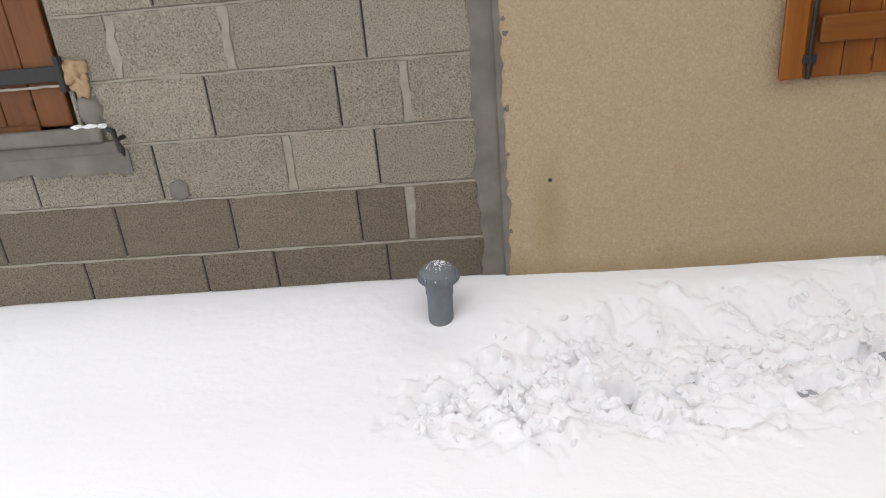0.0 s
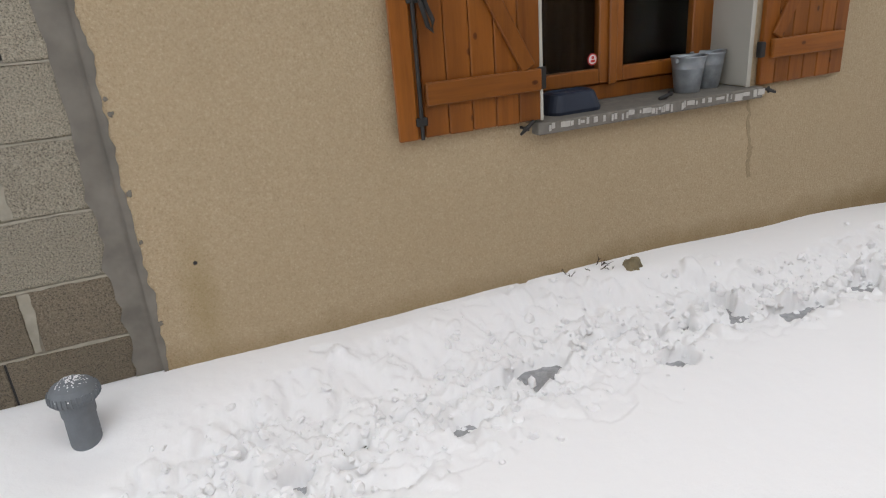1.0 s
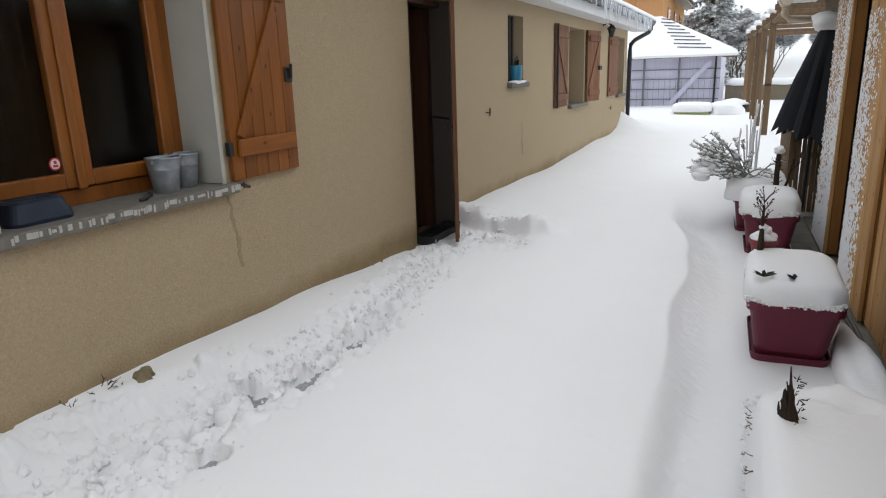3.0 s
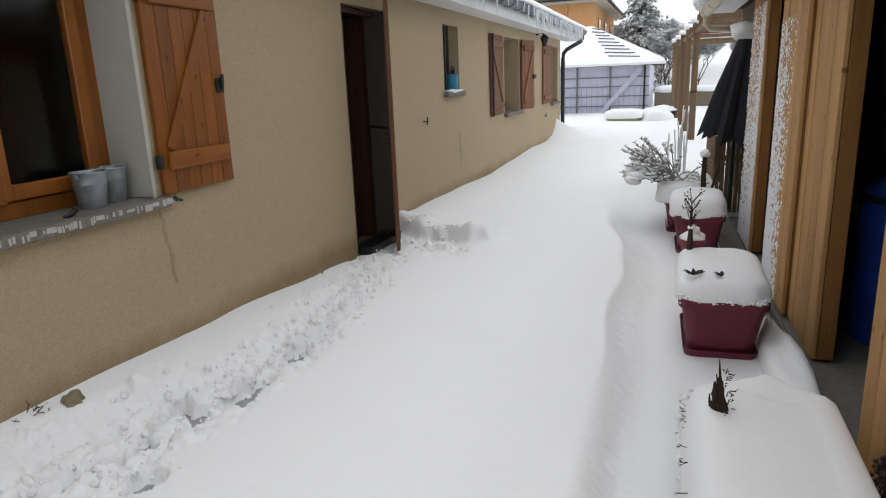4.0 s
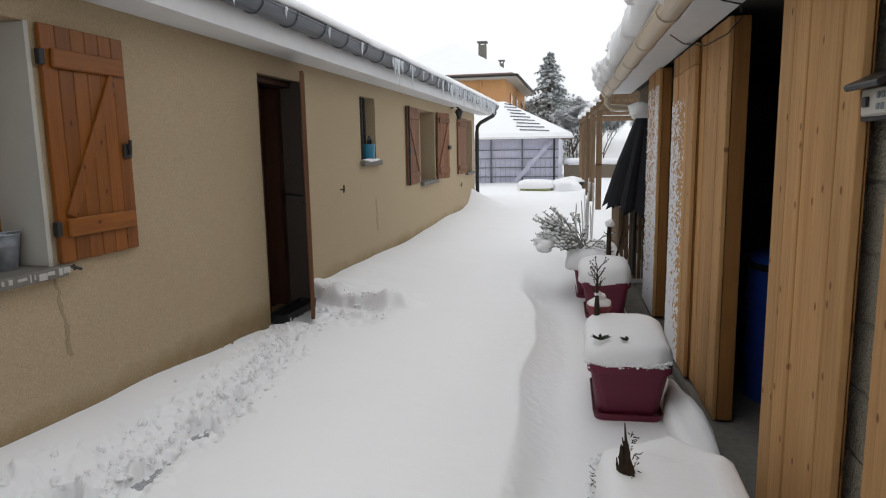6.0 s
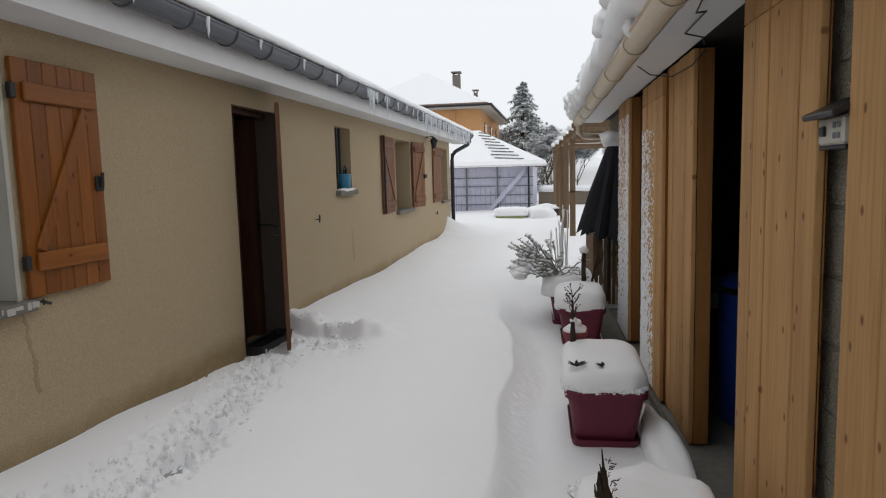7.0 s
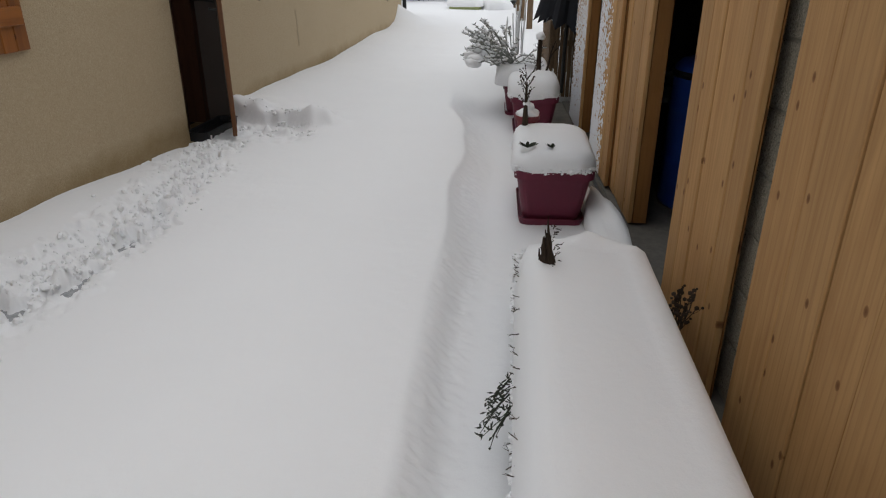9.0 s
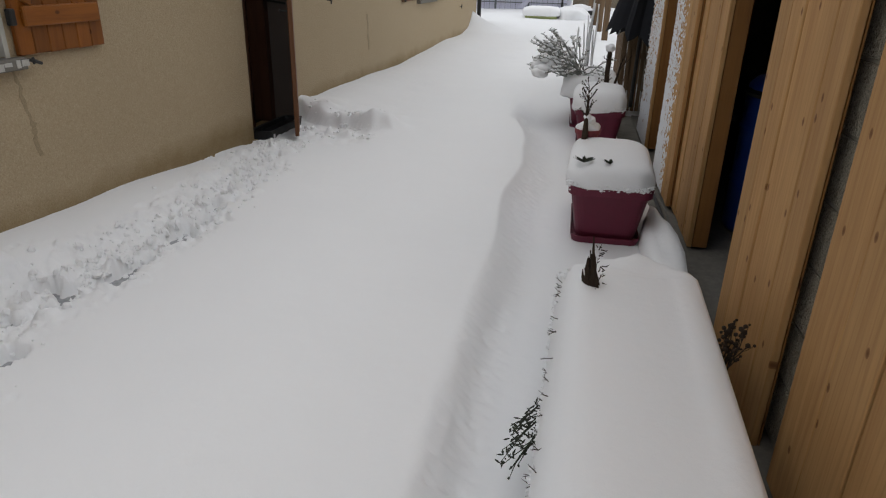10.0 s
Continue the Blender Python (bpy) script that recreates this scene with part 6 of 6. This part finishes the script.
def conifer(at, H, R, label, seed, tiers=34):
    r = random.Random(seed)
    e = thing("conifer", at, label, "tree", "conifers")
    part("trunk", tube(BM(), [at, (at[0], at[1], at[2] + H * 0.5), (at[0], at[1], at[2] + H)], [R * 0.09, R * 0.06, 0.02], 8), BARK, e)
    vs, fs, sv, sf = [], [], [], []
    for k in range(tiers):
        f = (k + 0.3) / tiers
        z = at[2] + H * (0.06 + 0.94 * f)
        reach = R * (1 - f) ** 0.85 + 0.06
        for j in range(int(6 + 11 * (1 - f))):
            a = r.uniform(0, 6.28)
            L = reach * r.uniform(0.45, 1.18)
            for m in range(5):
                g = 0.25 + 0.75 * m / 4
                p = Vector((at[0] + math.cos(a) * L * g, at[1] + math.sin(a) * L * g, z - 0.28 * L * g + r.uniform(-0.05, 0.05)))
                for q in range(5):
                    b2 = a + r.uniform(-1.4, 1.4)
                    leaf_card(vs, fs, p, (math.cos(b2) * 0.22, math.sin(b2) * 0.22, r.uniform(-0.16, 0.05)), 0.05, 0.05)
                if r.random() < 0.95:
                    for q in range(6):
                        b2 = a + r.uniform(-1.2, 1.2)
                        leaf_card(sv, sf, p + Vector((0, 0, 0.045)), (math.cos(b2) * 0.22, math.sin(b2) * 0.22, r.uniform(-0.10, 0.02)), 0.055, 0.04)
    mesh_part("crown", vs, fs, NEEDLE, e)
    mesh_part("snow_load", sv, sf, SNOW, e, "snow on the branches")
    return e


def bare_tree(at, H, label, seed, spread=0.55, group="snowy trees"):
    r = random.Random(seed)
    e = thing("snowy_tree", at, label, "tree", group)
    bm, tips = BM(), []

    def grow(p, d_, L, rad, depth):
        d_ = d_.normalized()
        q = p + d_ * L
        tube(bm, [p, (p + q) / 2 + Vector((r.uniform(-1, 1), r.uniform(-1, 1), 0)) * L * 0.05, q], [rad, rad * 0.85, rad * 0.6], 5)
        if depth <= 2:
            tips.append((p + q) / 2)
            tips.append(q)
        if depth:
            for i in range(3 if depth > 1 else 4):
                grow(p + d_ * L * r.uniform(0.5, 1.0), d_ + Vector((r.uniform(-1, 1), r.uniform(-1, 1), r.uniform(-0.2, 0.7))) * spread, L * r.uniform(0.6, 0.8), rad * 0.55, depth - 1)

    grow(Vector(at), Vector((0, 0, 1)), H * 0.33, H * 0.012, 5)
    part("trunk", bm, BARK, e)
    vs, fs, gv, gf = [], [], [], []
    for p in tips:
        for q in range(14):
            a = r.uniform(0, 6.28)
            leaf_card(vs, fs, p + Vector((r.uniform(-1, 1), r.uniform(-1, 1), r.uniform(-0.5, 1))) * 0.06, (math.cos(a) * 0.19, math.sin(a) * 0.19, r.uniform(-0.05, 0.05)), 0.045, 0.02)
        a = r.uniform(0, 6.28)
        leaf_card(gv, gf, p - Vector((0, 0, 0.04)), (math.cos(a) * 0.16, math.sin(a) * 0.16, -0.06), 0.04, 0.02)
    mesh_part("crown", vs, fs, SNOW, e, "snow along the twigs")
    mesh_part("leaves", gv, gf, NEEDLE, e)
    return e


conifer((45, 2.3, 0.2), 7.4, 3.0, "tall dark spruce dusted with snow", 1)
bare_tree((58, 0.6, 0.2), 6.4, "bare frosted tree beside the spruce", 12)
bare_tree((52, -1.2, 0.2), 5.2, "bare frosted tree behind the garden", 13)
bare_tree((44, 0.9, 0.2), 4.4, "snow-laden tree in front of the spruce", 14)
bare_tree((30, 0.48, 0.2), 3.7, "snow-laden shrubby tree beside the shelter", 4)
bare_tree((36, -0.3, 0.2), 4.2, "snow-laden tree behind the pergola", 5)
bare_tree((31, -0.9, 0.2), 3.4, "snow-laden tree beyond the pergola", 6)
bare_tree((28, -2.4, 0.2), 3.6, "snow-laden tree seen through the pergola", 7)
bare_tree((26, -3.6, 0.2), 3.4, "snow-laden tree seen past the pergola", 8)
bare_tree((50, 1.2, 0.2), 6.0, "bare snowy tree in the distance", 9)
bare_tree((56, 4.5, 0.2), 6.2, "bare snowy tree behind the ochre house", 10)
solo("far_hedge", blob(BM(), (60, -6, 0.4), (3, 9, 2.4), 0.4, 3, 4), SNOW, "far snow-covered hedge", "hedge", kind="stuff", smooth=True)
gs = thing("garden_wall", (24.5, -0.6, 0.2), "low garden wall under snow beside the shelter", "wall")
part("wall", box(BM(), 26.5, 26.8, -4.0, 0.75, 0.1, 0.75), BLOCK_DAMP, gs)
part("snow", snow_bar(0, 4.75, [(26.45, 0.74), (26.45, 0.9), (26.6, 0.98), (26.85, 0.9), (26.85, 0.74)], 0.2, 0.03, 3, Matrix.Identity(4)), SNOW, gs, smooth=True, xf=Matrix(((0, 1, 0, 0), (1, 0, 0, -4.0), (0, 0, 1, 0), (0, 0, 0, 1))))

# ---------------------------------------------------------------- blocks of the bare wall
wall_block = thing("wall_block", (-1.6, 2.5, 0), "bare grey hollow-block wall with smeared joints", "wall", kind="structure")
part("joint_mortar", box(box(BM(), -1.645, -0.06, 2.505, 2.529, -0.1, 2.60), -3.2, -1.6455, 2.505, 2.529, -0.1, 0.93), MORTAR, wall_block)
LEVELS = (-0.10, 0.140, 0.380, 0.622, 0.864, 1.112, 1.355, 1.598, 1.841, 2.084, 2.327)
JOINTS = {0.140: (-2.33, -1.80, -1.28, -0.97, -0.49), 0.380: (-2.13, -1.60, -1.115, -0.585, -0.375), 0.622: (-2.39, -1.90, -1.375, -0.835, -0.483),
          0.864: (-2.13, -1.62, -1.107, -0.604, -0.345), 1.112: (-1.96, -1.42, -0.985, -0.475)}
WIDE = {(0.380, -0.375), (0.622, -0.835), (0.864, -0.345), (1.112, -1.42), (1.112, -0.985)}
for z0, z1 in zip(LEVELS, LEVELS[1:]):
    js = JOINTS.get(z0) or tuple(-3.0 + 0.505 * i + (0.25 if round(z0 * 1000) % 476 > 200 else 0.0) for i in range(6))
    js = (-3.19, *js, -0.075)
    for a, b_ in zip(js, js[1:]):
        if b_ - a < 0.02:
            continue
        ga = 0.016 if (z0, a) in WIDE else 0.004
        gb = 0.016 if (z0, b_) in WIDE else 0.004
        # the window's place stays free
        if z0 > 0.83 and a < -1.62:
            if b_ <= -1.66:
                continue
            a = -1.645
        dy = 0.0018 * math.sin(a * 37 + z0 * 11)
        bm = box(BM(), a + ga, b_ - gb, 2.498 + dy, 2.526, z0 + 0.004, z1 - 0.004, 0.004)
        part("block", bm, BLOCK_DAMP if z0 < 0.5 else BLOCK, wall_block)
    for w in (w for w in WIDE if w[0] == z0):
        part("joint_fill", ragged_strip(w[1] - 0.017, w[1] + 0.017, z0 + 0.010, z1 - 0.010, 2.4972, 2.526, (0.016, 0.016), w[1] * 9, 40), MORTAR, wall_block)
    # joints dry and open between tightly laid blocks
    for j in js[1:-1]:
        if (z0, j) not in WIDE and not (z0 > 0.83 and j < -1.62):
            part("open_joint", box(BM(), j - 0.0035, j + 0.0035, 2.503, 2.505, z0 + 0.012, z1 - 0.012), IRON, wall_block)
    part("bed_joint", ragged_strip(0.002, 0.011, -1.64 if z0 > 0.9 else -3.19, -0.08, 2.4978, 2.524, (0.005, 0.005), z0 * 13, 260), MORTAR, wall_block,
         xf=Matrix(((0, 0, 1, 0), (0, 1, 0, 0), (1, 0, 0, z1 - 0.008), (0, 0, 0, 1))))

sb2 = BM()
box(sb2, -3.19, -1.545, 2.462, 2.503, 0.888, 0.948, 0.010, 2)
box(sb2, -3.19, -1.50, 2.484, 2.503, 0.832, 0.889, 0.010, 2)
solo("window_sill", sb2, MORTAR_DARK, "rough dark mortar sill under the closed shutter", "sill", kind="structure")
for k_, (x_, r_) in enumerate(((-1.585, 0.030), (-1.64, 0.022), (-1.535, 0.016))):
    solo("snow_patch", blob(BM(), (x_, 2.478, 0.951), (r_, 0.014, 0.009), 0.5, k_ * 4 + 2, 3), SNOW, "small patch of snow on the mortar sill", "snow", "snow on the mortar sill", smooth=True)
solo("sill_mortar", ragged_strip(-0.03, 0.055, -3.19, -1.47, 2.488, 2.503, (0.02, 0.01), 4, 160), MORTAR_DARK, "rough mortar patch under the sill", "mortar", kind="structure", xf=Matrix(((0, 0, 1, 0), (0, 1, 0, 0), (1, 0, 0, 0.79), (0, 0, 0, 1))))
solo("foam_lump", blob(blob(BM(), (-1.605, 2.495, 1.16), (0.050, 0.016, 0.045), 0.9, 3, 3), (-1.585, 2.494, 1.105), (0.035, 0.016, 0.040), 0.9, 8, 3), FOAM, "lump of yellowed expanding foam", "foam", smooth=True)
solo("mortar_patch", blob(BM(), (-1.57, 2.498, 1.0), (0.05, 0.014, 0.07), 0.6, 7, 3), MORTAR_DARK, "dark mortar patch beside the shutter", "mortar", smooth=True)
solo("mortar_patch", blob(BM(), (-1.305, 2.497, 0.665), (0.042, 0.010, 0.042), 0.3, 9, 3), MORTAR_DARK, "round grey mortar plug in a block", "mortar", smooth=True)
for k, (x, z, r) in enumerate(((0.034, 0.90, 0.011), (0.038, 1.17, 0.010), (0.03, 0.72, 0.007), (0.026, 0.40, 0.009), (0.033, 1.22, 0.007))):
    solo("mortar_spot", blob(BM(), (x, 2.479, z), (r * 0.8, 0.002, r * 0.9), 0.9, k * 3, 3), MORTAR_DARK, "grey mortar splash on the render", "mortar", "mortar splashes", smooth=True)
